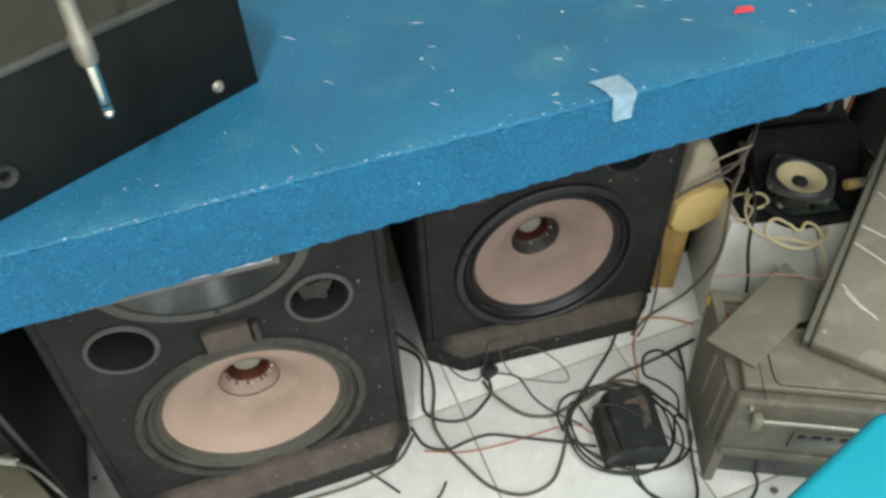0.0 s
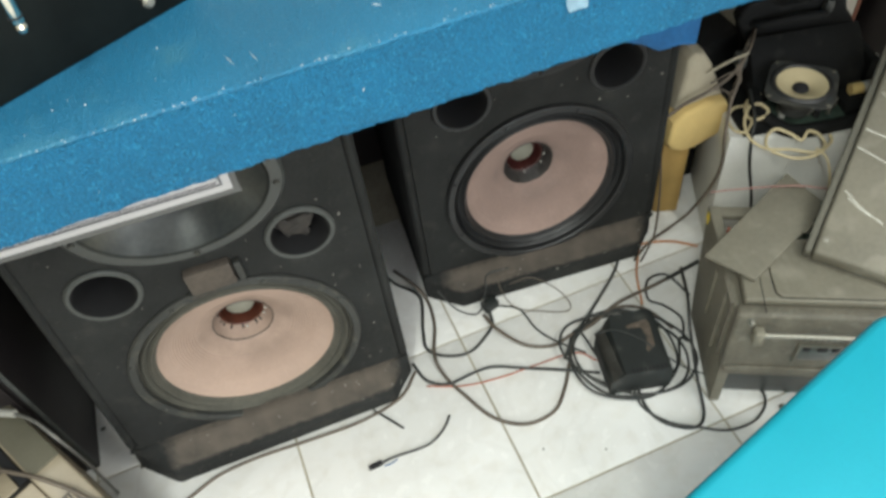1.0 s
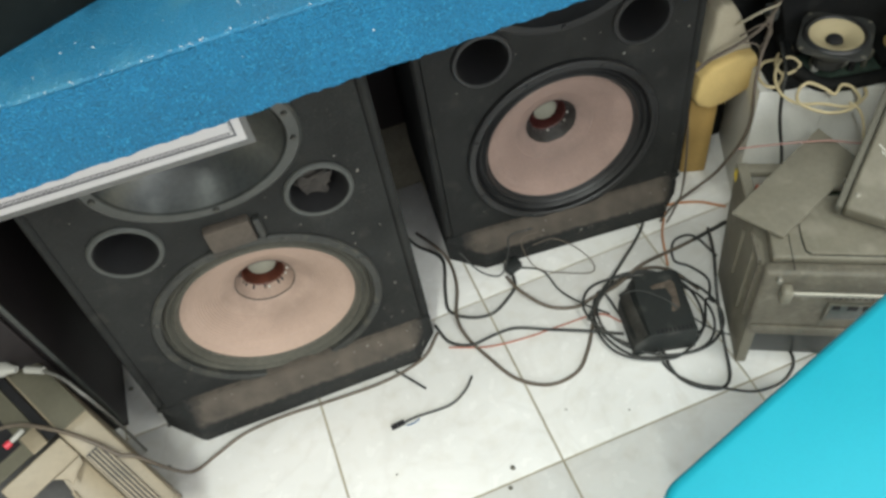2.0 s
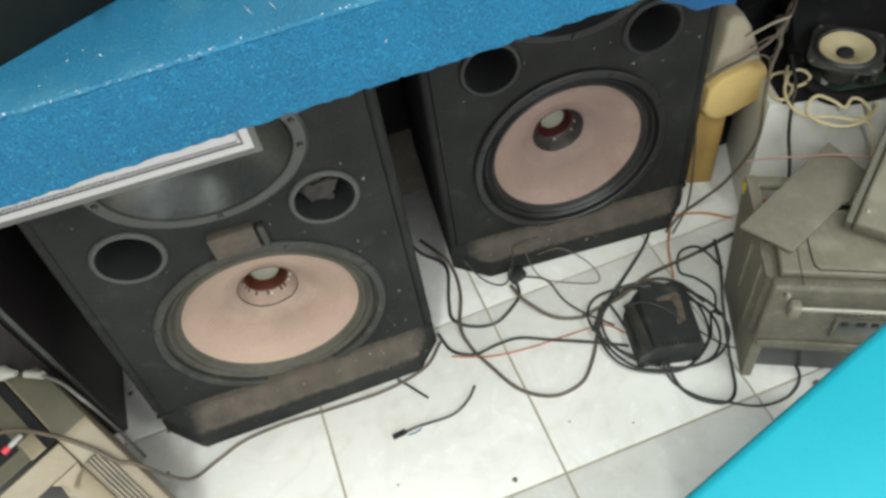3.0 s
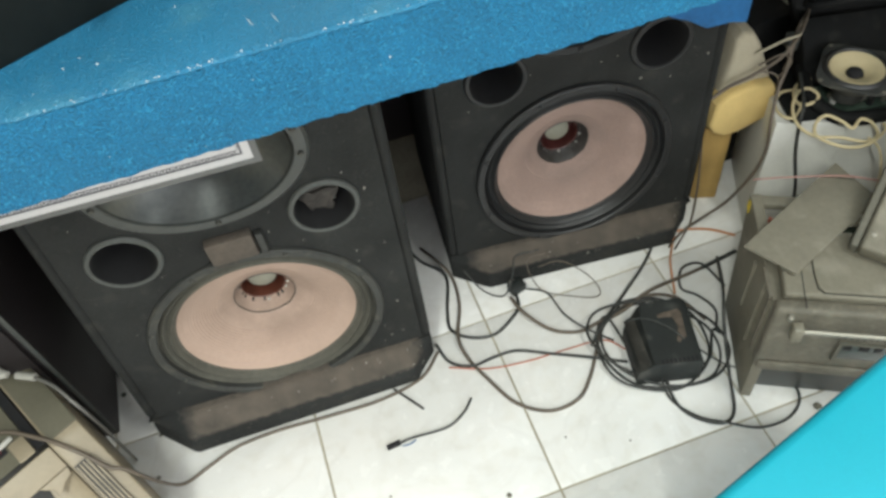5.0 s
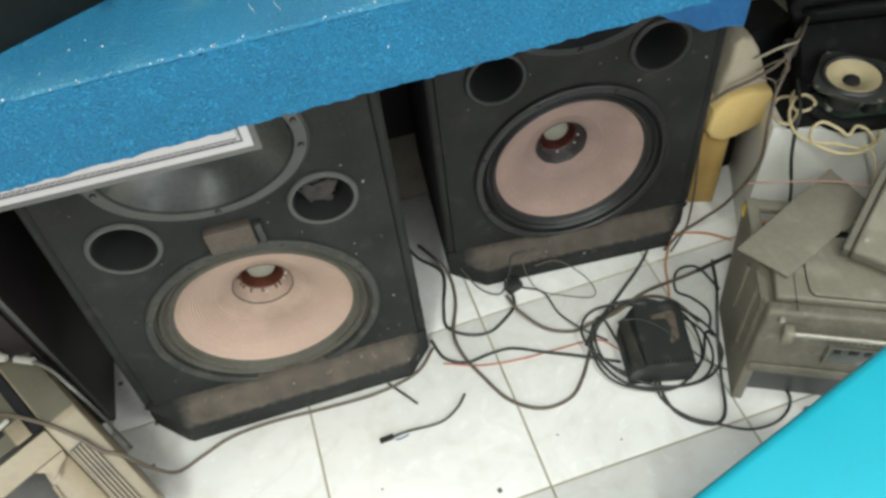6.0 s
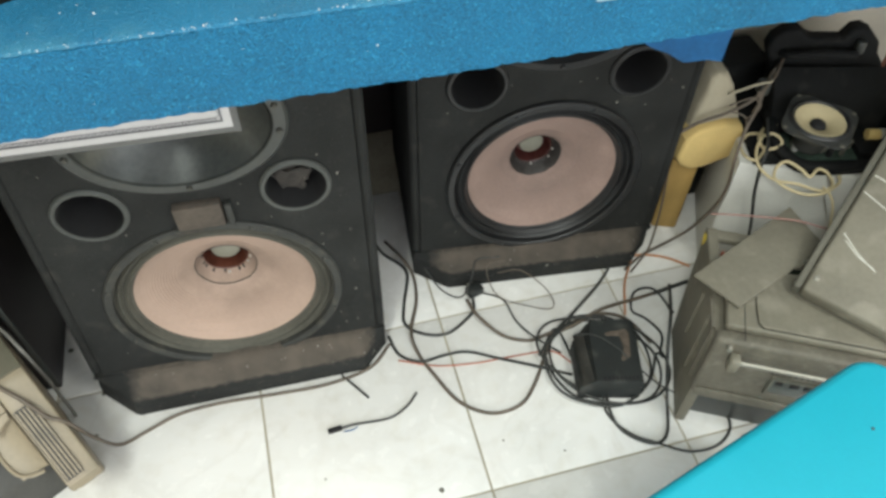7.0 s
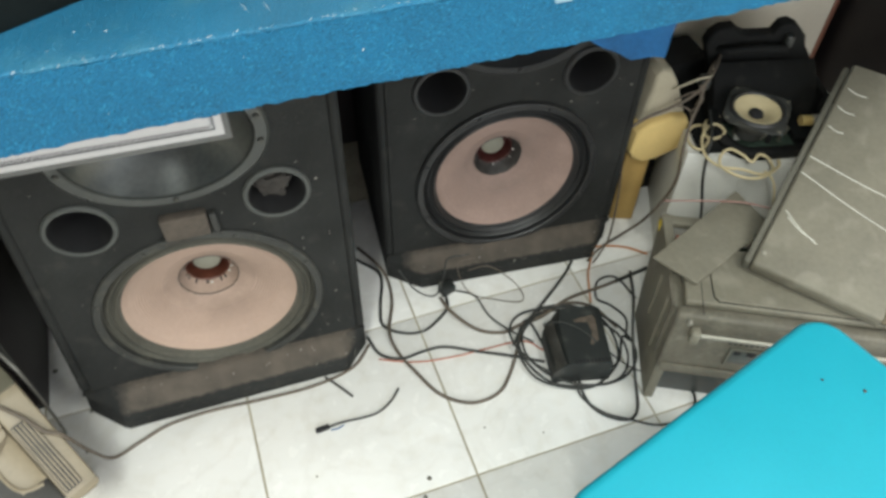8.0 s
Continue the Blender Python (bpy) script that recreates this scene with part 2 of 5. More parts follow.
M_LIP = material("dusty_cabinet_carpet", (0.0195, 0.0205, 0.0195), 0.95, var=0.45, scale=8, bump=0.9, fine=420, dust=(0.034, 0.034, 0.030), dust_amount=0.25, specks=((0.11, 0.10, 0.085), 230, 0.66), gloss=0.25)
settled_dust(M_LIP, (0.098, 0.083, 0.068))


def brushed_round(m, axis, amount):
    """Brush marks that run round an axis, which draw the gloss out into rays."""
    t = m.node_tree
    tan = t.nodes.new("ShaderNodeTangent")
    tan.direction_type, tan.axis = "RADIAL", axis
    b = t.nodes["Principled BSDF"]
    b.inputs["Anisotropic"].default_value, b.inputs["Anisotropic Rotation"].default_value = amount, 0.25
    t.links.new(tan.outputs[0], b.inputs["Tangent"])


def neck_stain_and_shade(m, color, amount):
    """Brown dust settled unevenly round a cone's neck, plus the hollow's shade painted in."""
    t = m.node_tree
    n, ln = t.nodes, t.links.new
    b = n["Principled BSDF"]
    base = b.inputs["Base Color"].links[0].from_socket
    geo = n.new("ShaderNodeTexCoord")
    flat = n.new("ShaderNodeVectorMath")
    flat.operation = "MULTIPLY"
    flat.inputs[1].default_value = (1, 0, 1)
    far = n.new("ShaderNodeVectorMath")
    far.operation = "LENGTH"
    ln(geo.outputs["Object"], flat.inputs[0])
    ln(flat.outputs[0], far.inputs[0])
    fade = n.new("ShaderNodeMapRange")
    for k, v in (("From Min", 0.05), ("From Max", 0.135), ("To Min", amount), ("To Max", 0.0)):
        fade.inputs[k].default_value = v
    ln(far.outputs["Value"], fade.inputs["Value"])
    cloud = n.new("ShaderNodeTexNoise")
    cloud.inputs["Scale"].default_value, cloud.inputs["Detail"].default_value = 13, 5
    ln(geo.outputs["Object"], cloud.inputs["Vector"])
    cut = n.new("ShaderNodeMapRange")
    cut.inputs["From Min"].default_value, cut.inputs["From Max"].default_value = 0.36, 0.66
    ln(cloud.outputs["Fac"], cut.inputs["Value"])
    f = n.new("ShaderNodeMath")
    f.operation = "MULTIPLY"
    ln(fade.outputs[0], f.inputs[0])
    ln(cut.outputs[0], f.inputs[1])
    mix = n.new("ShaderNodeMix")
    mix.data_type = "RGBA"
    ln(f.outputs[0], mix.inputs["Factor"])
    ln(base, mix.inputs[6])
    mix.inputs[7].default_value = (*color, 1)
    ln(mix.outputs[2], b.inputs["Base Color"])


brushed_round(M_HORNBOWL, "Y", 0.85)
neck_stain_and_shade(M_CONE, (0.14, 0.10, 0.078), 0.85)
neck_stain_and_shade(M_CONE_B, (0.12, 0.09, 0.08), 0.8)


# ---- mesh tools ----
def thing(name, label, category, group="", m=None, kind=""):
    ob = tagged(new(name), label, category, group, kind)
    ob.matrix_world = m or Matrix()
    return ob


def link_mesh(name, bm, mat, smooth=True):
    bmesh.ops.recalc_face_normals(bm, faces=bm.faces)
    me = bpy.data.meshes.new(name)
    bm.to_mesh(me)
    bm.free()
    me.materials.append(mat)
    if smooth:
        for p in me.polygons:
            p.use_smooth = True
        me.set_sharp_from_angle(angle=radians(38))
    return new(name, me)


def part(name, bm, mat, parent, label="", m=None, smooth=True):
    ob = link_mesh(name, bm, mat, smooth)
    ob.parent = parent
    if m is not None:
        ob.matrix_basis = m
    if label:
        ob["label"] = label
    return ob


def setting(name, bm, mat, label, category, smooth=True):
    return tagged(link_mesh(name, bm, mat, smooth), label, category, kind="structure")


def box(x0, x1, y0, y1, z0, z1, bev=0.0, seg=2):
    bm = bmesh.new()
    bmesh.ops.create_cube(bm, size=1)
    bmesh.ops.transform(bm, matrix=Matrix.Translation(((x0 + x1) / 2, (y0 + y1) / 2, (z0 + z1) / 2)) @ Matrix.Diagonal((x1 - x0, y1 - y0, z1 - z0, 1)), verts=bm.verts)
    if bev:
        bmesh.ops.bevel(bm, geom=bm.edges[:], offset=bev, segments=seg, affect="EDGES", profile=0.5)
    return bm


def join(*bms):
    me = bpy.data.meshes.new("joined")
    out = bmesh.new()
    for b in bms:
        b.to_mesh(me)
        out.from_mesh(me)
        b.free()
    bpy.data.meshes.remove(me)
    return out


def moved(bm, m):
    bmesh.ops.transform(bm, matrix=m, verts=bm.verts)
    return bm


def prism(outline, h0, h1, bev=0.0, seg=2):
    """A plate with the given outline in x, y, from height h0 to h1."""
    bm = bmesh.new()
    low = [bm.verts.new((x, y, h0)) for x, y in outline]
    face = bm.faces.new(low)
    got = bmesh.ops.extrude_face_region(bm, geom=[face])
    bmesh.ops.translate(bm, vec=(0, 0, h1 - h0), verts=[v for v in got["geom"] if isinstance(v, bmesh.types.BMVert)])
    if bev:
        edges = [e for e in bm.edges if abs(e.verts[0].co.z - e.verts[1].co.z) < 1e-6]
        bmesh.ops.bevel(bm, geom=edges, offset=bev, segments=seg, affect="EDGES", profile=0.5)
    return bm


def rounded(w, d, r, n=6):
    pts = []
    for cx, cy, a in ((w / 2 - r, d / 2 - r, 0), (-w / 2 + r, d / 2 - r, 90), (-w / 2 + r, -d / 2 + r, 180), (w / 2 - r, -d / 2 + r, 270)):
        for i in range(n + 1):
            b = radians(a + 90 * i / n)
            pts.append((cx + r * math.cos(b), cy + r * math.sin(b)))
    return pts


def lathe(profile, n=64, sx=1.0, sz=1.0, closed=False):
    """Turns (radius, y) pairs round the y axis."""
    bm = bmesh.new()
    rings = []
    for r, y in profile:
        if r < 1e-5:
            rings.append([bm.verts.new((0, y, 0))])
        else:
            rings.append([bm.verts.new((r * sx * math.cos(2 * math.pi * i / n), y, r * sz * math.sin(2 * math.pi * i / n))) for i in range(n)])
    pairs = list(zip(rings, rings[1:])) + ([(rings[-1], rings[0])] if closed else [])
    for a, b in pairs:
        for i in range(n):
            j = (i + 1) % n
            if len(a) == 1:
                bm.faces.new((a[0], b[i], b[j]))
            elif len(b) == 1:
                bm.faces.new((a[i], a[j], b[0]))
            else:
                bm.faces.new((a[i], a[j], b[j], b[i]))
    return bm


def tube(points, r, n=8, steps=6, caps=True):
    """A round cable through the points."""
    p = [Vector(q) for q in points]
    p = [p[0] * 2 - p[1]] + p + [p[-1] * 2 - p[-2]]
    line = []
    for i in range(1, len(p) - 2):
        for s in range(steps):
            t = s / steps
            a, b, c, d = p[i - 1], p[i], p[i + 1], p[i + 2]
            line.append(0.5 * (2 * b + (c - a) * t + (2 * a - 5 * b + 4 * c - d) * t * t + (3 * b - a - 3 * c + d) * t ** 3))
    line.append(p[-2])
    bm = bmesh.new()
    rings, side = [], None
    for i, q in enumerate(line):
        way = (line[min(i + 1, len(line) - 1)] - line[max(i - 1, 0)]).normalized()
        if side is None:
            side = way.orthogonal().normalized()
        side = (side - way * side.dot(way)).normalized()
        up = way.cross(side)
        rings.append([bm.verts.new(q + r * (math.cos(2 * math.pi * k / n) * side + math.sin(2 * math.pi * k / n) * up)) for k in range(n)])
    for a, b in zip(rings, rings[1:]):
        for k in range(n):
            bm.faces.new((a[k], a[(k + 1) % n], b[(k + 1) % n], b[k]))
    if caps:
        bm.faces.new(rings[0])
        bm.faces.new(rings[-1][::-1])
    return bm


def perforated(outline, holes, y0, y1):
    """A board in the xz plane with round or oval holes through it."""
    bm = bmesh.new()
    edges = []
    loops = [[(x, z) for x, z in outline]]
    for cx, cz, rx, rz in holes:
        loops.append([(cx + rx * math.cos(2 * math.pi * i / 48), cz + rz * math.sin(2 * math.pi * i / 48)) for i in range(48)])
    for loop in loops:
        vs = [bm.verts.new((x, y0, z)) for x, z in loop]
        edges += [bm.edges.new((vs[i], vs[(i + 1) % len(vs)])) for i in range(len(vs))]
    bmesh.ops.triangle_fill(bm, edges=edges, use_beauty=True, use_dissolve=False)
    got = bmesh.ops.extrude_face_region(bm, geom=bm.faces[:])
    bmesh.ops.translate(bm, vec=(0, y1 - y0, 0), verts=[v for v in got["geom"] if isinstance(v, bmesh.types.BMVert)])
    return bm


# ---- room ----
X0, X1, Y0, Y1, ZC, TH = -2.4, 2.6, -3.0, 0.66, 2.8, 0.12
setting("floor", box(X0, X1, Y0, Y1, -0.06, -0.0035), M_GROUT, "tiled floor with dirty grout", "floor", smooth=False)
setting("wall_back", box(X0 - TH, X1 + TH, Y1, Y1 + TH, -0.06, ZC), M_WALL, "cream painted wall behind the bench", "wall")
setting("wall_left", box(X0 - TH, X0, Y0, Y1, -0.06, ZC), M_WALL, "cream painted side wall", "wall")
setting("wall_right", box(X1, X1 + TH, Y0, Y1, -0.06, ZC), M_WALL, "cream painted side wall", "wall")
setting("wall_front", join(box(X0 - TH, -1.4, Y0 - TH, Y0, -0.06, ZC), box(1.8, X1 + TH, Y0 - TH, Y0, -0.06, ZC), box(-1.4, 1.8, Y0 - TH, Y0, 2.5, ZC)), M_WALL, "cream front wall with a wide shop opening", "wall")
setting("ceiling", box(X0 - TH, X1 + TH, Y0 - TH, Y1 + TH, ZC, ZC + 0.1), M_CEIL, "plain white ceiling", "ceiling")
setting("ground", box(-30, 30, -40, Y0 - TH - 0.002, -0.16, -0.08), M_GROUT, "plain ground outside the shop", "ground")

# assumed fixtures for the two tubes, both out of view
for lamp_place in (pose(-0.85, -1.60, ZC, 0, 0, 78), pose(0.95, -1.45, ZC, 0, 0, 96)):
    lamp = thing("unseen_ceiling_tube_lamp", "unseen white fluorescent tube lamp on the ceiling", "lamp", "tube lamps on the ceiling", m=lamp_place)
    part("housing", box(-0.62, 0.62, -0.04, 0.04, -0.06, 0, 0.006), M_CEIL, lamp)

# ---- blue workbench ----
BY, BZ = -0.333, 1.024
bench = thing("workbench", "blue painted workbench with chipped edges and a rough front", "workbench", m=pose(0, 0, 0, 0, 0, -0.6))


def rough_slab(x0, x1, y0, y1, z0, z1, step, amp):
    bm = box(x0, x1, y0, y1, z0, z1)
    cuts = int((x1 - x0) / step)
    long = [e for e in bm.edges if abs(e.verts[0].co.x - e.verts[1].co.x) > 0.1]
    bmesh.ops.subdivide_edges(bm, edges=long, cuts=cuts, use_grid_fill=True)
    tall = [e for e in bm.edges if abs(e.verts[0].co.z - e.verts[1].co.z) > 0.01]
    bmesh.ops.subdivide_edges(bm, edges=tall, cuts=5, use_grid_fill=True)
    for v in bm.verts:
        if v.co.y < y0 + 0.001:
            q = v.co * 70
            v.co.y += amp * noise.noise(q)
            v.co.z += amp * 0.7 * noise.noise(q * 2.6 + Vector((7, 3, 1)))
    return bm


part("front_board", rough_slab(-2.1, 1.9, BY, BY + 0.035, 0.936, BZ - 0.0052, 0.005, 0.0026), M_BLUE, bench)


def worn_top(x0, x1, y0, y1, z0, z1):
    """The tabletop, with a rounded and slightly uneven front edge."""
    bm = bmesh.new()
    n = int((x1 - x0) / 0.004)
    rows = []
    for i in range(n + 1):
        x = x0 + (x1 - x0) * i / n
        e = 0.0016 * noise.noise(Vector((x * 45, 1, 2))) + 0.0022 * noise.noise(Vector((x * 170, 5, 2)))
        k = 0.0012 * noise.noise(Vector((x * 120, 8, 2)))
        prof = ((y1, z0), (y0 + 0.0006 + e, z0), (y0 + e, z1 - 0.0040), (y0 + 0.0010 + e, z1 - 0.0016 + k), (y0 + 0.0035 + e, z1 - 0.0005 + k), (y0 + 0.05, z1), (y1, z1))
        rows.append([bm.verts.new((x, y, z)) for y, z in prof])
    for a, b in zip(rows, rows[1:]):
        for i in range(7):
            bm.faces.new((a[i], a[(i + 1) % 7], b[(i + 1) % 7], b[i]))
    bm.faces.new(rows[0])
    bm.faces.new(rows[-1][::-1])
    return bm


part("tabletop", join(worn_top(-2.1, 1.9, BY - 0.0005, 0.64, BZ - 0.005, BZ), box(-2.1, 1.9, BY + 0.036, 0.64, BZ - 0.035, BZ - 0.0052)), M_BLUE_TOP, bench)
# made-up board behind the loudspeakers that keeps the gap between them dark
part("back_board", box(-2.1, 0.62, 0.60, 0.618, 0.02, BZ - 0.036, 0.002), M_DARKWOOD, bench, "dark board added to darken the gap between the loudspeakers")
for lx in (-2.0, 1.8):
    part("leg", box(lx - 0.04, lx + 0.04, BY + 0.04, BY + 0.12, 0, BZ - 0.034, 0.004), M_BLUE, bench)
    part("leg", box(lx - 0.04, lx + 0.04, 0.5, 0.58, 0, BZ - 0.034, 0.004), M_BLUE, bench)


# ---- speaker cabinets ----
def speaker(m, cone_mat, surround_mat, rim_mat, horn_mat, badge, label, seed):
    """Front centre of the base at the origin; the front looks to -y."""
    W, D, H = 0.548, 0.42, 0.87

    def lean(bm):
        # the first cabinet has a wall that leans in towards the top
        if badge:
            for v in bm.verts:
                if v.co.x < -0.2:
                    v.co.x -= (0.034 - 0.078 * v.co.z) * min(1, (-0.2 - v.co.x) / 0.06)
        return bm

    s = thing("loudspeaker", label, "loudspeaker", "loudspeakers under the bench", m)
    hw = W / 2
    wz, pz, px, hz = (0.268, 0.53, 0.155, 0.675) if badge else (0.2815, 0.539, 0.149, 0.680)
    part("side_wall", lean(box(-hw, -hw + 0.018, -0.002, D, 0.0895, H, 0.011, 4)), M_CARPET, s)
    part("side_wall", box(hw - 0.018, hw, -0.002, D, 0.0895, H, 0.011, 4), M_CARPET, s)
    part("top_board", lean(box(-hw + 0.0185, hw - 0.0185, 0.0, D, H - 0.018, H, 0.004)), M_CARPET, s)
    part("back_board", lean(box(-hw + 0.0185, hw - 0.0185, D - 0.018, D, 0.0895, H - 0.0185, 0.002)), M_CARPET, s)
    part("baffle", lean(perforated(((-hw + 0.0185, 0.019), (hw - 0.0185, 0.019), (hw - 0.0185, H - 0.019), (-hw + 0.0185, H - 0.019)),
                              ((0, wz, 0.197, 0.197), (-px, pz, 0.048, 0.048), (px, pz, 0.048, 0.048), (0, hz, 0.146, 0.106)), 0.0015, 0.022)), M_CARPET, s)
    # bottom lip, with cut corners
    lip = bmesh.new()
    prof = ((D, 0.089), (-0.002, 0.0895), (-0.012, 0.086), (-0.040, 0.056), (-0.046, 0.046), (-0.046, 0.006), (-0.040, 0.0), (D, 0.0))
    rows = []
    cut, jut = (0.052, 1.22) if badge else (0.073, 1.0)
    for x, k in ((-hw + 0.001, -0.30), (-hw + cut, jut), (-hw + cut + 0.007, jut), (hw - 0.058, 1.0), (hw - 0.052, 1.0), (hw - 0.001, -0.30)):
        rows.append([lip.verts.new((x, y * (k if y < 0 else 1), z)) for y, z in prof])
    for a, b in zip(rows, rows[1:]):
        for i in range(len(prof)):
            j = (i + 1) % len(prof)
            lip.faces.new((a[i], a[j], b[j], b[i]))
    lip.faces.new(rows[0])
    lip.faces.new(rows[-1][::-1])
    bmesh.ops.bevel(lip, geom=[e for e in lip.edges if min(v.co.y for v in e.verts) < 0.03], offset=0.006, segments=2, affect="EDGES", profile=0.6)
    for v in lip.verts:
        if v.co.y < 0.02:
            v.co += Vector((0, noise.noise(v.co * 60 + Vector((seed, 0, 0))), noise.noise(v.co * 45 + Vector((0, seed, 0))))) * 0.0014
    part("bottom_lip", lean(lip), M_LIP, s, "carpeted foot with brown dust along its ledge")
    # woofer
    c = pose(-0.005, 0, wz) if badge else pose(-0.001, -0.005, wz - 0.0005) @ Matrix.Diagonal((0.966, 0.966, 0.992, 1.0))
    ring = lathe(((0.1915, 0.016), (0.1915, -0.003), (0.1940, -0.006), (0.2045, -0.006), (0.2075, -0.003), (0.2075, 0.006)), 72)
    woofer = part("woofer_frame", ring, M_BASKET if badge else M_SURROUND_B, s, "dusty black steel ring", c)
    part("surround", lathe(((0.1930, 0.001), (0.1905, 0.0110), (0.1880, 0.0130), (0.1858, 0.0060), (0.1825, 0.0020), (0.1792, 0.0060), (0.1770, 0.0130), (0.1745, 0.0130), (0.1722, 0.0065), (0.1688, 0.0030), (0.1655, 0.0070), (0.1630, 0.0140), (0.1605, 0.0150), (0.157, 0.0215)), 72), surround_mat, woofer)
    prof = []
    for i in range(44):
        f = i / 43
        r = 0.1595 + (0.0565 - 0.1595) * f
        y = 0.017 + 0.071 * (((0.1595 - r) / 0.122) ** 0.9)
        prof.append((r, y + (0.0011 if i % 2 and 3 < i < 30 else 0)))
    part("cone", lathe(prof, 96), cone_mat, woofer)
    def glue(name, r0, r1, lift, mat, label):
        bm, va = bmesh.new(), []
        for i in range(96):
            a = 2 * math.pi * i / 96
            w = 0.0012 * noise.noise(Vector((math.cos(a) * 3, math.sin(a) * 3, seed)))
            va.append([bm.verts.new(((r + w) * math.cos(a), 0.017 + 0.071 * (((0.1595 - r - w) / 0.122) ** 0.9) - d, (r + w) * math.sin(a))) for r, d in ((r0, 0.0), (r0 - 0.0006, lift), (r1 + 0.0006, lift), (r1, 0.0))])
        for i in range(96):
            for j in range(3):
                bm.faces.new((va[i][j], va[(i + 1) % 96][j], va[(i + 1) % 96][j + 1], va[i][j + 1]))
        part(name, bm, mat, woofer, label)

    glue("glue_ring", 0.0572, 0.0552, 0.0012, M_GLUE, "dark glue ring left by the missing dust cap")
    # steep throat between the glue ring and the coil
    throat = lathe(((0.0565, 0.0790), (0.0555, 0.0800), (0.0505, 0.0890), (0.0455, 0.0985), (0.0420, 0.1035), (0.0415, 0.1040)), 72)
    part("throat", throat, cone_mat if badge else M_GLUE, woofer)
    part("voice_coil", lathe(((0.0420, 0.1035), (0.0408, 0.1015), (0.0392, 0.1030), (0.0388, 0.1360), (0.0280, 0.1360)), 56), M_COPPER if badge else M_COPPER_B, woofer, "red exposed voice coil")
    part("pole_piece", lathe(((0.0272, 0.136), (0.0270, 0.1205), (0.0258, 0.1180), (0.0200, 0.1162), (0.010, 0.1155), (0, 0.1152)), 48), M_POLE, woofer, "dull pale metal pole piece")
    rng = random.Random(seed)
    for k in range(8):
        a = 2 * math.pi * (k + 0.5) / 8
        part("screw", lathe(((0, -0.0095), (0.003, -0.009), (0.005, -0.006), (0.005, 0.0)), 12), M_BASKET if badge else M_SURROUND_B, woofer, m=pose(0.1990 * math.cos(a), 0, 0.1990 * math.sin(a)))
    for k in range(11):
        a = math.radians(172 + 20 * k + rng.uniform(-7, 7))
        r, long = rng.uniform(0.0425, 0.0445), rng.uniform(0.9, 2.3)
        bright = k in (5, 8, 9)
        blob = lathe(((0, -0.0022), (0.0018, -0.0016), (0.0030, 0.0004), (0.0016, 0.003)), 10, long if not bright else 1.0, 0.85)
        part("lead_stub", blob, M_LEAD if bright else M_GLUE, woofer, m=pose(r * math.cos(a), 0.1030 - (r - 0.042) * 1.75 - (0.003 if bright else 0), r * math.sin(a)) @ pose(0, 0, 0, 0, -math.degrees(a), 0) @ pose(0, 0, 0, 0, 0, -58))
    flecks = bmesh.new()
    for k in range(96 if badge else 58):
        x, z = rng.uniform(-hw + 0.04, hw - 0.02), rng.uniform(0.1, 0.62)
        y = 0.0012
        if k < (34 if badge else 12):
            z = rng.uniform(0.045, 0.086)
            y = -0.0485 + (z - 0.045) * 0.78
        elif (x * x + (z - wz) ** 2) < 0.21 ** 2 or min((x - px) ** 2, (x + px) ** 2) + (z - pz) ** 2 < 0.06 ** 2 or (z > 0.55 and abs(x) < 0.17):
            continue
        q = rng.choice((0.0005, 0.0006, 0.0008, 0.0009, 0.0015))
        f = box(-q, q, -0.0008, 0.0012, -q * rng.uniform(0.6, 2.6), q)
        flecks = join(flecks, moved(f, pose(x, y, z, 0, rng.uniform(0, 90), 0)))
    tagged(part("lint", lean(flecks), M_LINT, s, "white lint and paint specks"), kind="stuff")
    # ports
    for sx in (-1, 1):
        port = part("port_rim", lathe(((0.0475, 0.0), (0.0475, -0.0045), (0.0485, -0.006), (0.0535, -0.006), (0.0565, -0.003), (0.0565, 0.005)), 56), rim_mat, s, "", pose(sx * px, 0, pz))
        part("port_tube", lathe(((0.0476, -0.0042), (0.0462, 0.004), (0.0462, 0.16), (0, 0.16)), 48), M_BLACK, port)
    # horn
    flange = lathe(((0.138, 0.010), (0.140, -0.004), (0.143, -0.007), (0.160, -0.007), (0.165, -0.003), (0.165, 0.005)), 80, 1.0, 0.74)
    horn = part("horn_flange", flange, horn_mat, s, "plastic horn flange", pose(0, 0, hz))
    bowl = bmesh.new()
    rings = []
    for f in (0, 0.12, 0.3, 0.5, 0.7, 0.85, 1.0):
        rx = 0.1385 * (1 - f) + 0.018 * f
        rz = 0.1025 * (1 - f) ** 1.3 + 0.030 * (1 - (1 - f) ** 1.3)
        rings.append([bowl.verts.new((rx * math.cos(2 * math.pi * i / 64), -0.004 + 0.11 * f ** 0.75, rz * math.sin(2 * math.pi * i / 64))) for i in range(64)])
    for a, b in zip(rings, rings[1:]):
        for i in range(64):
            bowl.faces.new((a[i], a[(i + 1) % 64], b[(i + 1) % 64], b[i]))
    bowl.faces.new(rings[-1])
    part("horn_bowl", bowl, M_HORNBOWL if badge else horn_mat, horn)
    for a in (12, 90, 168, 192, 270, 348):
        part("screw", lathe(((0, -0.011), (0.0035, -0.0105), (0.0055, -0.007), (0.0055, -0.003)), 12), M_BASKET if badge else M_SURROUND_B, horn, m=pose(0.1515 * math.cos(radians(a)), 0, 0.112 * math.sin(radians(a))))
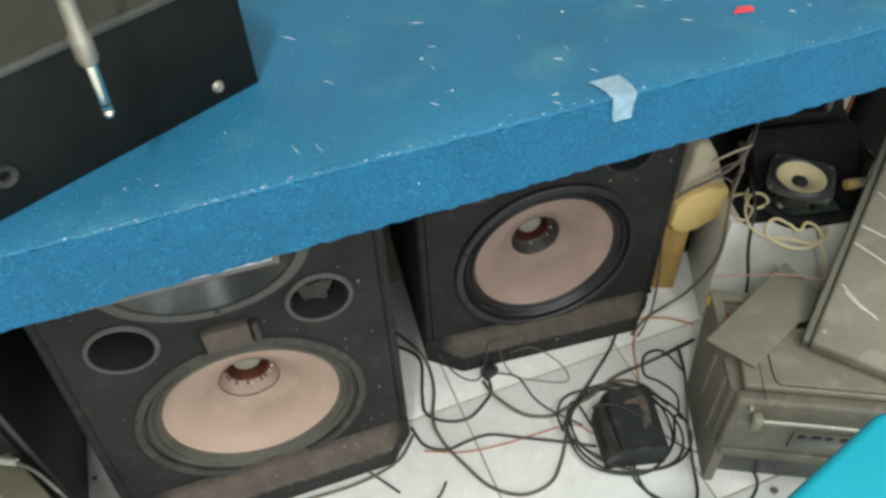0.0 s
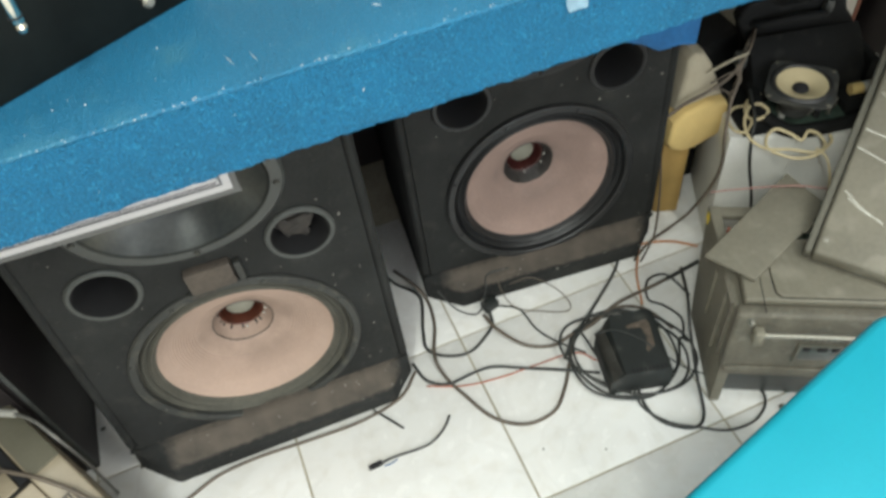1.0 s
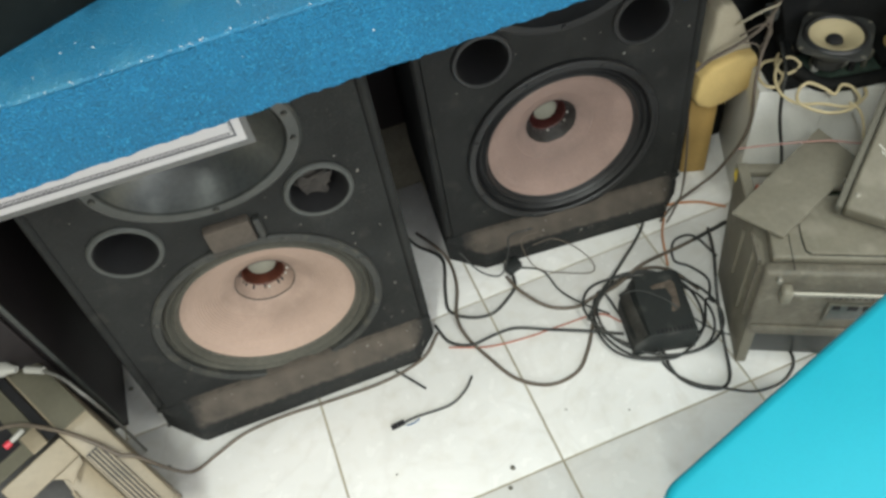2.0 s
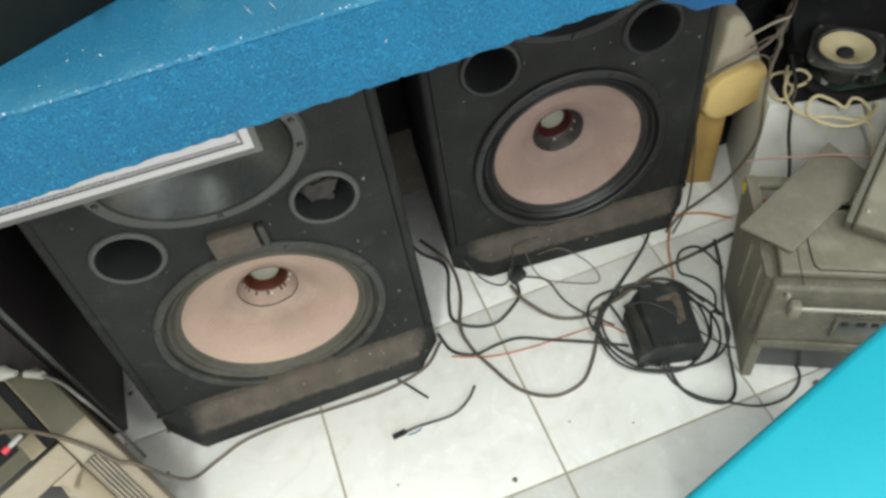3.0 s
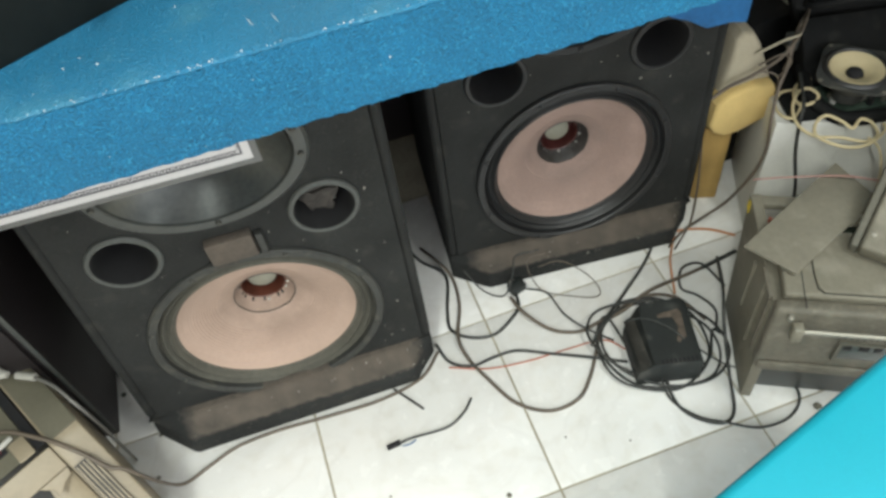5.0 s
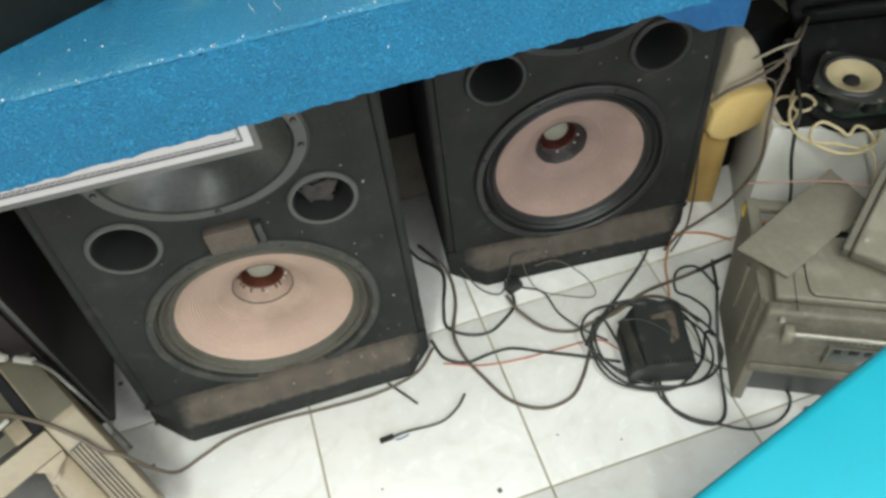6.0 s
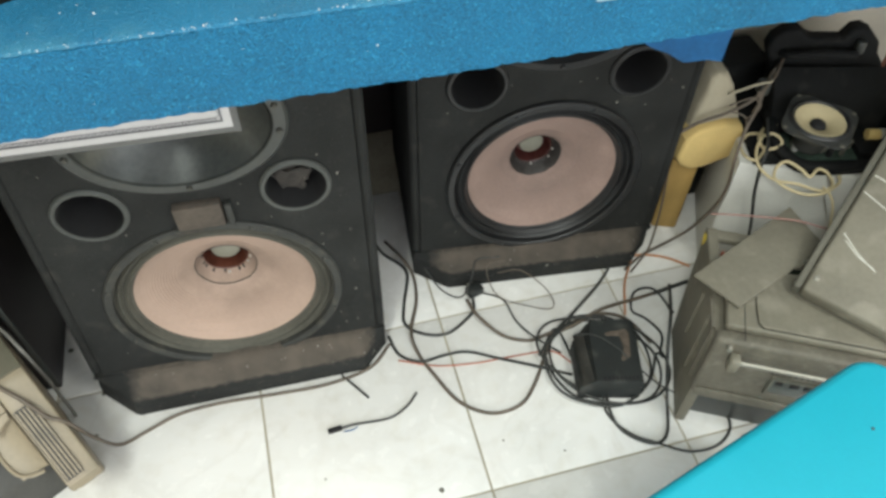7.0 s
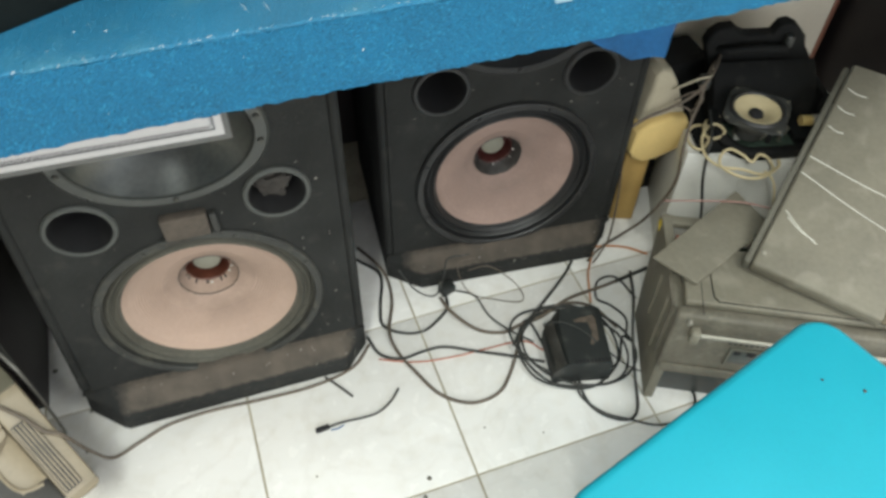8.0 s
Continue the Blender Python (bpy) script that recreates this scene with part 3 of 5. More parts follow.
    if badge:
        scrap = bmesh.new()
        bmesh.ops.create_icosphere(scrap, subdivisions=3, radius=0.031)
        for v in scrap.verts:
            v.co += Vector((noise.noise(v.co * 60), noise.noise(v.co * 60 + Vector((3, 0, 0))), noise.noise(v.co * 60 + Vector((0, 9, 0))))) * 0.026
            v.co.y *= 0.35
            v.co.z *= 0.8
        part("stuffing", moved(scrap, pose(px - 0.004, 0.032, pz - 0.006)), M_LINT_GREY, s, "grey tuft of stuffing in the port")
        part("loose_strip", moved(box(-0.003, 0.003, 0.0, 0.002, -0.024, 0.020, 0.0008), pose(-px + 0.012, 0.05, pz + 0.02, 0, 12, 0)), M_LINT_GREY, s, "pale strip hanging in the port")
        part("badge_bracket", join(box(-0.046, 0.050, -0.011, 0.002, 0.4685, 0.4765, 0.003), box(0.040, 0.052, -0.012, 0.002, 0.477, 0.520, 0.003)), M_BASKET, s)
        part("bracket_edge", tube(((-0.040, -0.0122, 0.4705), (-0.02, -0.0125, 0.472), (0.0, -0.0122, 0.4725)), 0.0007, 6, 4), M_WORNLABEL, s, "bare metal edge")
        part("badge", box(-0.037, 0.037, -0.016, 0.004, 0.478, 0.528, 0.004), M_CORK, s, "worn brown blank badge block")
    return s


S1 = pose(-0.400, -0.034, 0, 0, 0, -2.5)
S2 = pose(0.245, 0.095, 0, 0, 0, -6)
speaker(S1, M_CONE, M_SURROUND, M_PORTRIM, M_HORN, True, "black carpeted loudspeaker with a pale pink cone and grey port rims", 3)
speaker(S2, M_CONE_B, M_SURROUND_B, M_SURROUND_B, M_HORN_B, False, "black carpeted loudspeaker with a dusky pink cone and black ports", 8)

# ---- laminated paper ----
paper = thing("laminated_sheet", "white laminated sheet with a patterned border hanging under the bench", "paper", m=pose(-0.294, -0.203, 0.803, 0, 0, -3))
part("laminate", box(-0.304, 0.003, 0.0, 0.0015, -0.006, 0.186, 0.0005), M_FILM, paper)
part("sheet", box(-0.298, -0.005, -0.0012, -0.0002, 0.003, 0.1855), M_PAPER, paper)
part("border", join(box(-0.288, -0.0145, -0.0020, -0.0012, 0.0125, 0.0148), box(-0.0168, -0.0145, -0.0020, -0.0012, 0.0148, 0.183), box(-0.288, -0.2857, -0.0020, -0.0012, 0.0148, 0.183), box(-0.284, -0.0205, -0.0018, -0.0012, 0.0185, 0.0193)), M_INK, paper, "thin dark printed border line")
fret = [box(-0.286 + k * 0.0036, -0.2842 + k * 0.0036, -0.0019, -0.0012, 0.0152 + 0.0011 * (k % 2), 0.0168 + 0.0011 * (k % 2)) for k in range(74)]
fret += [box(-0.0192 + 0.0009 * (k % 2), -0.0180 + 0.0009 * (k % 2), -0.0019, -0.0012, 0.020 + k * 0.0036, 0.0218 + k * 0.0036) for k in range(42)]
part("border_fret", join(*fret), M_INK, paper, "small printed fret pattern")

# ---- stool ----
stool = thing("plastic_stool", "turquoise plastic stool with a smooth rounded seat", "stool", m=pose(0.497, -0.510, 0, 0, 0, 16.2))
seat = prism([(x - 0.27, y - 0.21) for x, y in rounded(0.54, 0.42, 0.05, 10)], 0.45, 0.485, 0.014, 4)
part("seat", seat, M_CHAIR, stool)
for lx, ly in ((-0.05, -0.05), (-0.49, -0.05), (-0.05, -0.37), (-0.49, -0.37)):
    part("leg", box(lx - 0.022, lx + 0.022, ly - 0.022, ly + 0.022, 0, 0.455, 0.008), M_CHAIR, stool)

# ---- grey radio ----
RAD = pose(0.400, -0.358, 0, 0, 0, -28)
radio = thing("grey_radio_set", "dusty grey cassette radio with opened top and chrome handle", "radio", m=RAD)
part("side_panel", moved(prism([(0.004, 0.0), (0.215, 0.0), (0.268, 0.288), (0.236, 0.292), (0.004, 0.292)], -0.010, 0.010, 0.003), Matrix(((-0.07, 0, 1, 0.004), (1, 0, 0, 0), (0, 1, 0, 0), (0, 0, 0, 1)))), M_GREYCASE, radio)
part("side_panel", box(0.50, 0.52, 0.004, 0.262, 0.0, 0.292, 0.004), M_GREYCASE, radio)
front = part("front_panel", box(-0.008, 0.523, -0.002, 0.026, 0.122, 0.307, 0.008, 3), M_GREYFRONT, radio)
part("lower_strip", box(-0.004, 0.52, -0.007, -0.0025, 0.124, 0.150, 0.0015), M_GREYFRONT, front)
part("top_panel", box(0.0055, 0.4995, 0.0262, 0.165, 0.292, 0.3155, 0.005, 3), M_GREYCASE, radio)
part("raised_lid", prism([(0.066, 0.032), (0.49, 0.032), (0.49, 0.160), (0.055, 0.160), (0.055, 0.070), (0.058, 0.040)], 0.3155, 0.3198, 0.0015), M_GREYCASE, radio)
part("lid_seam", prism([(0.0653, 0.0308), (0.491, 0.0308), (0.491, 0.161), (0.0538, 0.161), (0.0538, 0.070), (0.0568, 0.0395)], 0.3150, 0.3160), M_BLACK, radio)
part("groove", box(0.0350, 0.0362, 0.0, 0.162, 0.3150, 0.3164), M_BLACK, radio)
for ry, z0, z1 in ((0.030, 0.13, 0.285), (0.066, 0.10, 0.280), (0.132, 0.12, 0.250)):
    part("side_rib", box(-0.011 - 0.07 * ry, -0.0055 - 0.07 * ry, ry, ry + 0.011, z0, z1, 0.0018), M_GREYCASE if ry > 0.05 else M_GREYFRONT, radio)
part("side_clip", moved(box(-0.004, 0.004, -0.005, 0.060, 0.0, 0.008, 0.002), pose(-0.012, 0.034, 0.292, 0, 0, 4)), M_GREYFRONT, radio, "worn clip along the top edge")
part("back_rim", box(-0.0085, 0.4995, 0.244, 0.268, 0.272, 0.288, 0.004), M_GREYCASE, radio)
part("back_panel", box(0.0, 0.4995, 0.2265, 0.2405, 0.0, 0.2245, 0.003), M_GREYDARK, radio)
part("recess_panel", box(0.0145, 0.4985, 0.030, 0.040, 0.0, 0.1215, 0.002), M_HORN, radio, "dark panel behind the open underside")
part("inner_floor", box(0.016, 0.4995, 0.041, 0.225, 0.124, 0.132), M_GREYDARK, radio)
chassis = part("circuit_board", box(0.002, 0.48, 0.168, 0.238, 0.240, 0.245), M_GREEN, radio, "exposed green circuit board")
rng = random.Random(11)
for k in range(26):
    x, y = rng.uniform(0.006, 0.08), rng.uniform(0.175, 0.232)
    r = rng.uniform(0.003, 0.006)
    comp = moved(lathe(((0, 0), (r, 0.001), (r, 0.02), (r, 0.021)), 10), pose(0, 0, 0, -90, 0, 0))
    part("component", moved(comp, pose(x, y, 0.266)), rng.choice((M_STEEL, M_BLACK, M_WIRE_RED, M_GREYDARK, M_WIRE_CREAM)), chassis)
handle = part("handle", moved(tube(((0, 0, 0), (0.2, 0, 0), (0.44, 0, 0)), 0.0048), pose(0.032, -0.016, 0.270)), M_STEEL, radio, "chrome carrying bar")
for hx in (0.022, 0.462):
    part("bracket", box(hx, hx + 0.018, -0.024, -0.0025, 0.246, 0.282, 0.005, 3), M_GREYCASE, handle)
part("cassette_window", box(0.115, 0.33, -0.0045, -0.0015, 0.178, 0.222, 0.002), M_GLASSDARK, front)
part("window_frame", join(box(0.108, 0.337, -0.007, -0.0018, 0.2225, 0.229, 0.001), box(0.108, 0.114, -0.007, -0.0018, 0.174, 0.222, 0.001)), M_GREYDARK, front)
for k in range(6):
    part("button", box(0.118 + k * 0.024, 0.130 + k * 0.024 + 0.004 * (k % 2), -0.0066, -0.0046, 0.2085, 0.2205, 0.001), M_BLACK, front)
for k in range(24):
    part("vent_slot", box(0.102 + k * 0.010, 0.1065 + k * 0.010, -0.0028, 0.001, 0.238, 0.252), M_BLACK, front)
part("stud", lathe(((0, -0.010), (0.004, -0.0095), (0.006, -0.005), (0.006, 0.0)), 16), M_STEEL, front, m=pose(0.016, -0.002, 0.293))
part("tape", join(box(-0.024, -0.002, 0.246, 0.268, 0.276, 0.2865, 0.002), box(-0.0245, -0.0215, 0.246, 0.266, 0.258, 0.276, 0.0005)), M_YELLOW, radio, "yellow tape on the corner")

plate = thing("loose_plate", "loose flat grey plastic cover lying askew on the radio", "cover", m=Matrix.Translation((0.449, -0.317, 0.3222)) @ pose(0, 0, 0, -1, 0, 21))
part("sheet", prism([(0, 0), (0.15, 0.0), (0.153, -0.004), (0.175, -0.004), (0.178, 0.0), (0.235, 0.0), (0.262, 0.100), (-0.010, 0.094)], 0, 0.0045, 0.001), M_GREYCASE, plate)

CASE = Matrix.Translation((0.560, -0.317, 0.322)) @ pose(0, 0, 0, 0, 0, -53) @ pose(0, 0, 0, 17, 0, 0)
casing = thing("grey_casing", "scratched grey plastic casing leaning across the radio", "casing", m=CASE)
part("shell", box(0.0, 0.235, 0.0, 0.51, 0.0, 0.036, 0.007, 3), M_GREYCASE, casing)
# side face of the casing, shade painted in with the darker grey
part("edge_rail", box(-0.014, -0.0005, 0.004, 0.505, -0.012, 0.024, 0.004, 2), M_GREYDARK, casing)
part("cream_end", box(0.2355, 0.36, 0.01, 0.46, 0.002, 0.034, 0.005, 2), M_BEIGE, casing, "cream plastic end piece")
for k, (x0, y0, x1, y1) in enumerate(((0.006, 0.262, 0.225, 0.232), (0.004, 0.222, 0.228, 0.160), (0.012, 0.130, 0.085, 0.088), (0.010, 0.345, 0.042, 0.338), (0.010, 0.395, 0.045, 0.388), (0.012, 0.445, 0.050, 0.438), (0.020, 0.118, 0.080, 0.092))):
    mid = ((x0 + x1) / 2, (y0 + y1) / 2 - 0.004, 0.0361)
    part("scratch", tube(((x0, y0, 0.0361), mid, (x1, y1, 0.0361)), 0.0009, 5, 5), M_SCRATCH, casing, "white scratch mark")
part("stud", lathe(((0, -0.003), (0.004, -0.002), (0.005, 0.0)), 12), M_STEEL, casing, m=pose(0.012, 0.028, 0.0362, -90))

# ---- power adapter on the floor ----
ad = thing("power_adapter", "dusty black power adapter lying on the floor in coiled cable", "adapter", m=pose(0.306, -0.203, 0.0, 0, 0, -13))
low = [(-0.066, -0.074), (0.058, -0.078), (0.064, 0.068), (0.050, 0.078), (-0.034, 0.076), (-0.068, 0.036)]
top = [(-0.036, -0.072), (0.056, -0.076), (0.061, 0.064), (0.048, 0.073), (-0.028, 0.070), (-0.036, 0.030)]
body = bmesh.new()
rings = []
for f, z in ((0.0, 0.002), (0.0, 0.006), (0.0, 0.040), (0.04, 0.044), (0.93, 0.0655), (1.0, 0.068)):
    rings.append([body.verts.new((x + (u - x) * f, y + (v - y) * f, z)) for (x, y), (u, v) in zip(low, top)])
for a, b in zip(rings, rings[1:]):
    for i in range(6):
        body.faces.new((a[i], a[(i + 1) % 6], b[(i + 1) % 6], b[i]))
body.faces.new(rings[0][::-1])
body.faces.new(rings[-1])
part("case", body, M_ADAPTER, ad)
part("label_patch", prism([(-0.004, 0.040), (0.040, 0.046), (0.046, 0.038), (0.040, -0.018), (0.024, -0.030), (0.020, -0.026), (0.030, 0.004), (0.026, 0.030), (-0.002, 0.032)], 0.0678, 0.0688), M_WORNLABEL, ad, "brown remains of a peeled sticker")
for k in range(9):
    part("vent_slot", box(-0.022 + k * 0.0082, -0.0175 + k * 0.0082, -0.0722, -0.0635, 0.0676, 0.0686), M_BLACK, ad)
# paler plate over the adapter's sloping left side
part("pale_band", moved(box(-0.012, 0.012, -0.058, 0.058, 0.0, 0.0012, 0.0005), pose(-0.0535, -0.012, 0.0572, 0, -41, 4)), M_GREYBAND, ad, "paler band on the sloping side")


# ---- cables ----
def cable(name, pts, r, mat, label, z=None):
    p = [(x, y, r + 0.0005 if z is None else z) if len(q) == 2 else q for q in pts for x, y in (q[:2],)]
    ob = tagged(link_mesh(name, tube(p, r, 8, 6), mat), label, "cable")
    return ob


SP = "loose on the tiles"
cable("cable", [(-0.100, 0.26), (-0.081, 0.204), (-0.041, 0.141), (-0.067, 0.052), (-0.076, 0.0), (-0.04, -0.035), (0.008, -0.045), (0.057, -0.02), (0.08, 0.002), (0.088, 0.038)], 0.0036, M_CABLE, "black cable looped between the two loudspeakers on the floor")
cable("cable", [(-0.07, 0.24), (-0.045, 0.17, 0.02), (-0.029, 0.125), (-0.038, 0.055), (-0.069, -0.026, 0.011), (-0.065, -0.081), (-0.044, -0.14), (-0.011, -0.21), (0.044, -0.25), (0.106, -0.247), (0.149, -0.21), (0.189, -0.156), (0.223, -0.11, 0.012), (0.277, -0.087), (0.349, -0.08), (0.399, -0.11), (0.425, -0.178)], 0.0037, M_CABLE_BROWN, "dark brown cable in a wide loop on the tiles")
cable("cable", [(-0.118, -0.02), (-0.105, -0.071), (-0.066, -0.102, 0.011), (-0.013, -0.096), (0.036, -0.1), (0.098, -0.133), (0.167, -0.175, 0.012), (0.232, -0.208)], 0.0033, M_CABLE, "black cable running to the power adapter")
cable("wire", [(-0.11, -0.083), (-0.034, -0.116), (0.048, -0.13), (0.123, -0.134), (0.209, -0.142), (0.242, -0.179)], 0.0018, M_WIRE_RED, "thin dull red wire on the tiles")
cable("cable", [(0.072, 0.03), (0.082, -0.023, 0.012), (0.122, -0.081), (0.175, -0.107), (0.215, -0.106, 0.014), (0.271, -0.1, 0.012), (0.353, -0.073, 0.011), (0.455, -0.062), (0.575, -0.048)], 0.0040, M_CABLE_BROWN, "grey brown cable running to the grey radio")
part("sleeve", tube(((0.485, -0.060, 0.006), (0.53, -0.054, 0.006), (0.575, -0.048, 0.006)), 0.0048, 8, 4), M_CABLE, bpy.data.objects["cable.003"], "black plug sleeve")
cable("wire", [(0.111, 0.041), (0.151, 0.011), (0.162, -0.052), (0.187, -0.109, 0.012), (0.23, -0.152)], 0.0022, M_CABLE, "thin black wire by the power adapter")
cable("cable", [(0.179, -0.151, 0.012), (0.225, -0.111, 0.018), (0.309, -0.053, 0.012), (0.41, 0.029), (0.47, 0.13)], 0.0034, M_CABLE, "black cable running under the loudspeaker")
cable("cable", [(0.285, -0.262, 0.012), (0.276, -0.300, 0.008), (0.280, -0.340), (0.304, -0.374), (0.341, -0.393), (0.371, -0.374), (0.395, -0.311, 0.02), (0.405, -0.25, 0.10), (0.44, -0.18, 0.12), (0.50, -0.08, 0.06)], 0.0034, M_CABLE, "black cable curling up beside the grey radio")
cable("cable", [(0.275, -0.258, 0.018), (0.270, -0.310), (0.299, -0.362), (0.339, -0.396, 0.011), (0.393, -0.424), (0.451, -0.427), (0.494, -0.401), (0.497, -0.362), (0.45, -0.30)], 0.0027, M_CABLE, "thin black cable looping under the grey radio")
rng = random.Random(5)
spiral = [(0.29, -0.25, 0.006), (0.25, -0.22, 0.005)]
for turn, (cx, cy, ra, rb, lean) in enumerate(((0.304, -0.196, 0.122, 0.098, -32), (0.294, -0.190, 0.114, 0.108, -20), (0.316, -0.198, 0.126, 0.100, -38), (0.302, -0.180, 0.128, 0.090, -30))):
    for i in range(10 if turn < 3 else 6):
        a, t = radians(150 + 36 * i), radians(lean)
        x, y = ra * math.cos(a), rb * math.sin(a)
        spiral.append((cx + x * math.cos(t) - y * math.sin(t) + rng.uniform(-0.005, 0.005), cy + x * math.sin(t) + y * math.cos(t) + rng.uniform(-0.005, 0.005), 0.0045 + 0.0055 * turn + 0.003 * math.sin(i * 1.3 + turn) ** 2))
spiral += [(0.415, -0.215, 0.02), (0.432, -0.222, 0.012)]
cable("cable", spiral, 0.0028, M_CABLE, "long black cable coiled round the power adapter")
cable("wire", [(0.250, -0.150, 0.06), (0.285, -0.165, 0.0725), (0.32, -0.205, 0.0725), (0.345, -0.245, 0.06), (0.40, -0.285, 0.012), (0.46, -0.33, 0.004)], 0.0016, M_CABLE, "thin grey wire lying over the power adapter")
cable("cable", [(0.43, -0.21, 0.006), (0.455, -0.165, 0.006), (0.44, -0.12, 0.006), (0.418, -0.09, 0.006), (0.445, -0.045, 0.006), (0.49, -0.05, 0.006), (0.505, -0.12, 0.006)], 0.0028, M_CABLE, "black cable bent beside the grey radio")
cable("wire", [(0.482, 0.052), (0.455, 0.015), (0.429, -0.024, 0.008), (0.401, -0.095)], 0.0026, M_WIRE_ORANGE, "dull orange wire on the tiles")
cable("wire", [(0.455, 0.045, 0.004), (0.495, 0.053, 0.004), (0.553, 0.03, 0.006), (0.60, -0.008, 0.004)], 0.0028, M_WIRE_ORANGE, "dull orange wire running to the grey radio")
cable("cable", [(0.45, 0.02), (0.505, 0.050, 0.004), (0.545, 0.032, 0.06), (0.575, 0.014, 0.115), (0.604, 0.002, 0.19), (0.614, -0.003, 0.257), (0.608, 0.002, 0.345), (0.635, 0.035, 0.385), (0.659, 0.055, 0.41), (0.70, 0.1, 0.45), (0.77, 0.16, 0.43)], 0.0034, M_CABLE_BROWN, "dark brown cable climbing to the small speaker")
cable("cable", [(0.70, 0.06, 0.375), (0.672, 0.0, 0.358), (0.655, -0.022, 0.337), (0.665, -0.028, 0.255), (0.687, -0.039, 0.152), (0.70, -0.055, 0.02), (0.72, -0.07, 0.005)], 0.0034, M_CABLE, "black cable hanging down the white box")
cable("cable", [(0.515, 0.07, 0.372), (0.55, 0.068, 0.392), (0.60, 0.066, 0.405), (0.65, 0.066, 0.428), (0.70, 0.09, 0.45), (0.77, 0.16, 0.44)], 0.0036, M_CABLE_BROWN, "dark brown cable tied round the foam")
cable("wire", [(0.52, -0.09, 0.300), (0.56, -0.115, 0.312), (0.64, -0.17, 0.335), (0.70, -0.215, 0.342), (0.76, -0.25, 0.40)], 0.0017, M_PINK, "thin pink wire across the radio's loose cover")
cable("wire", [(0.145, 0.045, 0.06), (0.19, 0.03, 0.075), (0.24, 0.01, 0.03), (0.26, -0.02, 0.004), (0.245, -0.04, 0.004), (0.20, -0.02, 0.004), (0.14, 0.02, 0.01), (0.12, 0.05, 0.085), (0.16, 0.045, 0.10)], 0.0012, M_CABLE_BROWN, "thin brown wire looped over the loudspeaker's lip")
cable("wire", [(-0.01, 0.085, 0.075), (0.02, 0.05, 0.03), (0.06, 0.03, 0.02), (0.088, 0.05, 0.06), (0.10, 0.062, 0.10), (0.15, 0.055, 0.105)], 0.0018, M_CABLE, "thin black wire at the foot of the loudspeaker")
cable("cable", [(-0.98, -0.10, 0.306), (-0.87, -0.092, 0.3095), (-0.796, -0.129, 0.3095), (-0.742, -0.167, 0.293), (-0.712, -0.190, 0.258), (-0.690, -0.195, 0.238), (-0.676, -0.178, 0.13), (-0.668, -0.140, 0.02), (-0.62, -0.114), (-0.561, -0.094), (-0.477, -0.090), (-0.369, -0.098), (-0.26, -0.102), (-0.17, -0.085), (-0.12, -0.04)], 0.0036, M_CABLE_BROWN, "brown cable from the beige machine along the loudspeaker")
cable("cable", [(0.545, 0.16, 0.34), (0.548, 0.12, 0.24), (0.545, 0.09, 0.12), (0.528, 0.062, 0.02), (0.50, 0.04, 0.004), (0.46, 0.01, 0.004)], 0.0024, M_CABLE_BROWN, "thin brown cable hanging beside the loudspeaker")
cable("wire", [(-0.232, -0.088), (-0.21, -0.12), (-0.188, -0.153)], 0.0026, M_CABLE, "short cut piece of black wire on the tiles")
lead = cable("wire", [(-0.255, -0.206), (-0.226, -0.204), (-0.156, -0.208), (-0.115, -0.19), (-0.091, -0.166)], 0.0026, M_CABLE, "short black lead with a small connector on the tiles")
part("connector", moved(box(-0.014, 0.014, -0.005, 0.005, 0.0005, 0.009, 0.0015), pose(-0.266, -0.206, 0, 0, 0, 4)), M_BLACK, lead)
part("blue_strand", tube(((-0.25, -0.213, 0.002), (-0.235, -0.214, 0.002), (-0.222, -0.21, 0.002)), 0.0014, 6, 3), M_CLOTH, lead)
plug = thing("floor_plug", "small black plug lying at the foot of a loudspeaker", "plug", m=pose(0.094, 0.046, 0, 0, 0, 15))
part("body", box(-0.018, 0.018, -0.013, 0.013, 0.0, 0.024, 0.004), M_ADAPTER, plug)
part("pin", box(-0.006, -0.002, 0.013, 0.03, 0.009, 0.015), M_STEEL, plug)
part("pin", box(0.004, 0.008, 0.013, 0.03, 0.009, 0.015), M_STEEL, plug)
for x, y, q in ((-0.093, -0.377, 0.0048), (-0.112, -0.41, 0.0045), (0.515, -0.425, 0.008), (-0.30, -0.30, 0.002), (0.05, -0.31, 0.002), (-0.778, 0.115, 0.005), (-0.709, -0.009, 0.004), (-0.721, -0.10, 0.004), (-0.48, -0.33, 0.002), (0.16, -0.36, 0.002)):
    crumb = bmesh.new()
    bmesh.ops.create_icosphere(crumb, subdivisions=2, radius=q)
    for v in crumb.verts:
        v.co *= 1 + 0.5 * noise.noise(v.co * 300 + Vector((x * 50, 0, 0)))
        v.co.z = v.co.z * 0.5 + q * 0.5
    ob = link_mesh("crumb", moved(crumb, pose(x, y, 0.0)), M_GREYDARK)
    tagged(ob, "small dark crumb of dirt on the tiles", "dirt")

for x, y, q in ((0.420, -0.619, 0.0022), (0.466, -0.654, 0.0026)):
    crumb = bmesh.new()
    bmesh.ops.create_icosphere(crumb, subdivisions=2, radius=q)
    for v in crumb.verts:
        v.co *= 1 + 0.5 * noise.noise(v.co * 500 + Vector((x * 50, 0, 0)))
        v.co.z = v.co.z * 0.5 + q * 0.5
    tagged(link_mesh("crumb", moved(crumb, pose(x, y, 0.485)), M_GLUE), "tiny dark crumb on the stool's seat", "dirt")

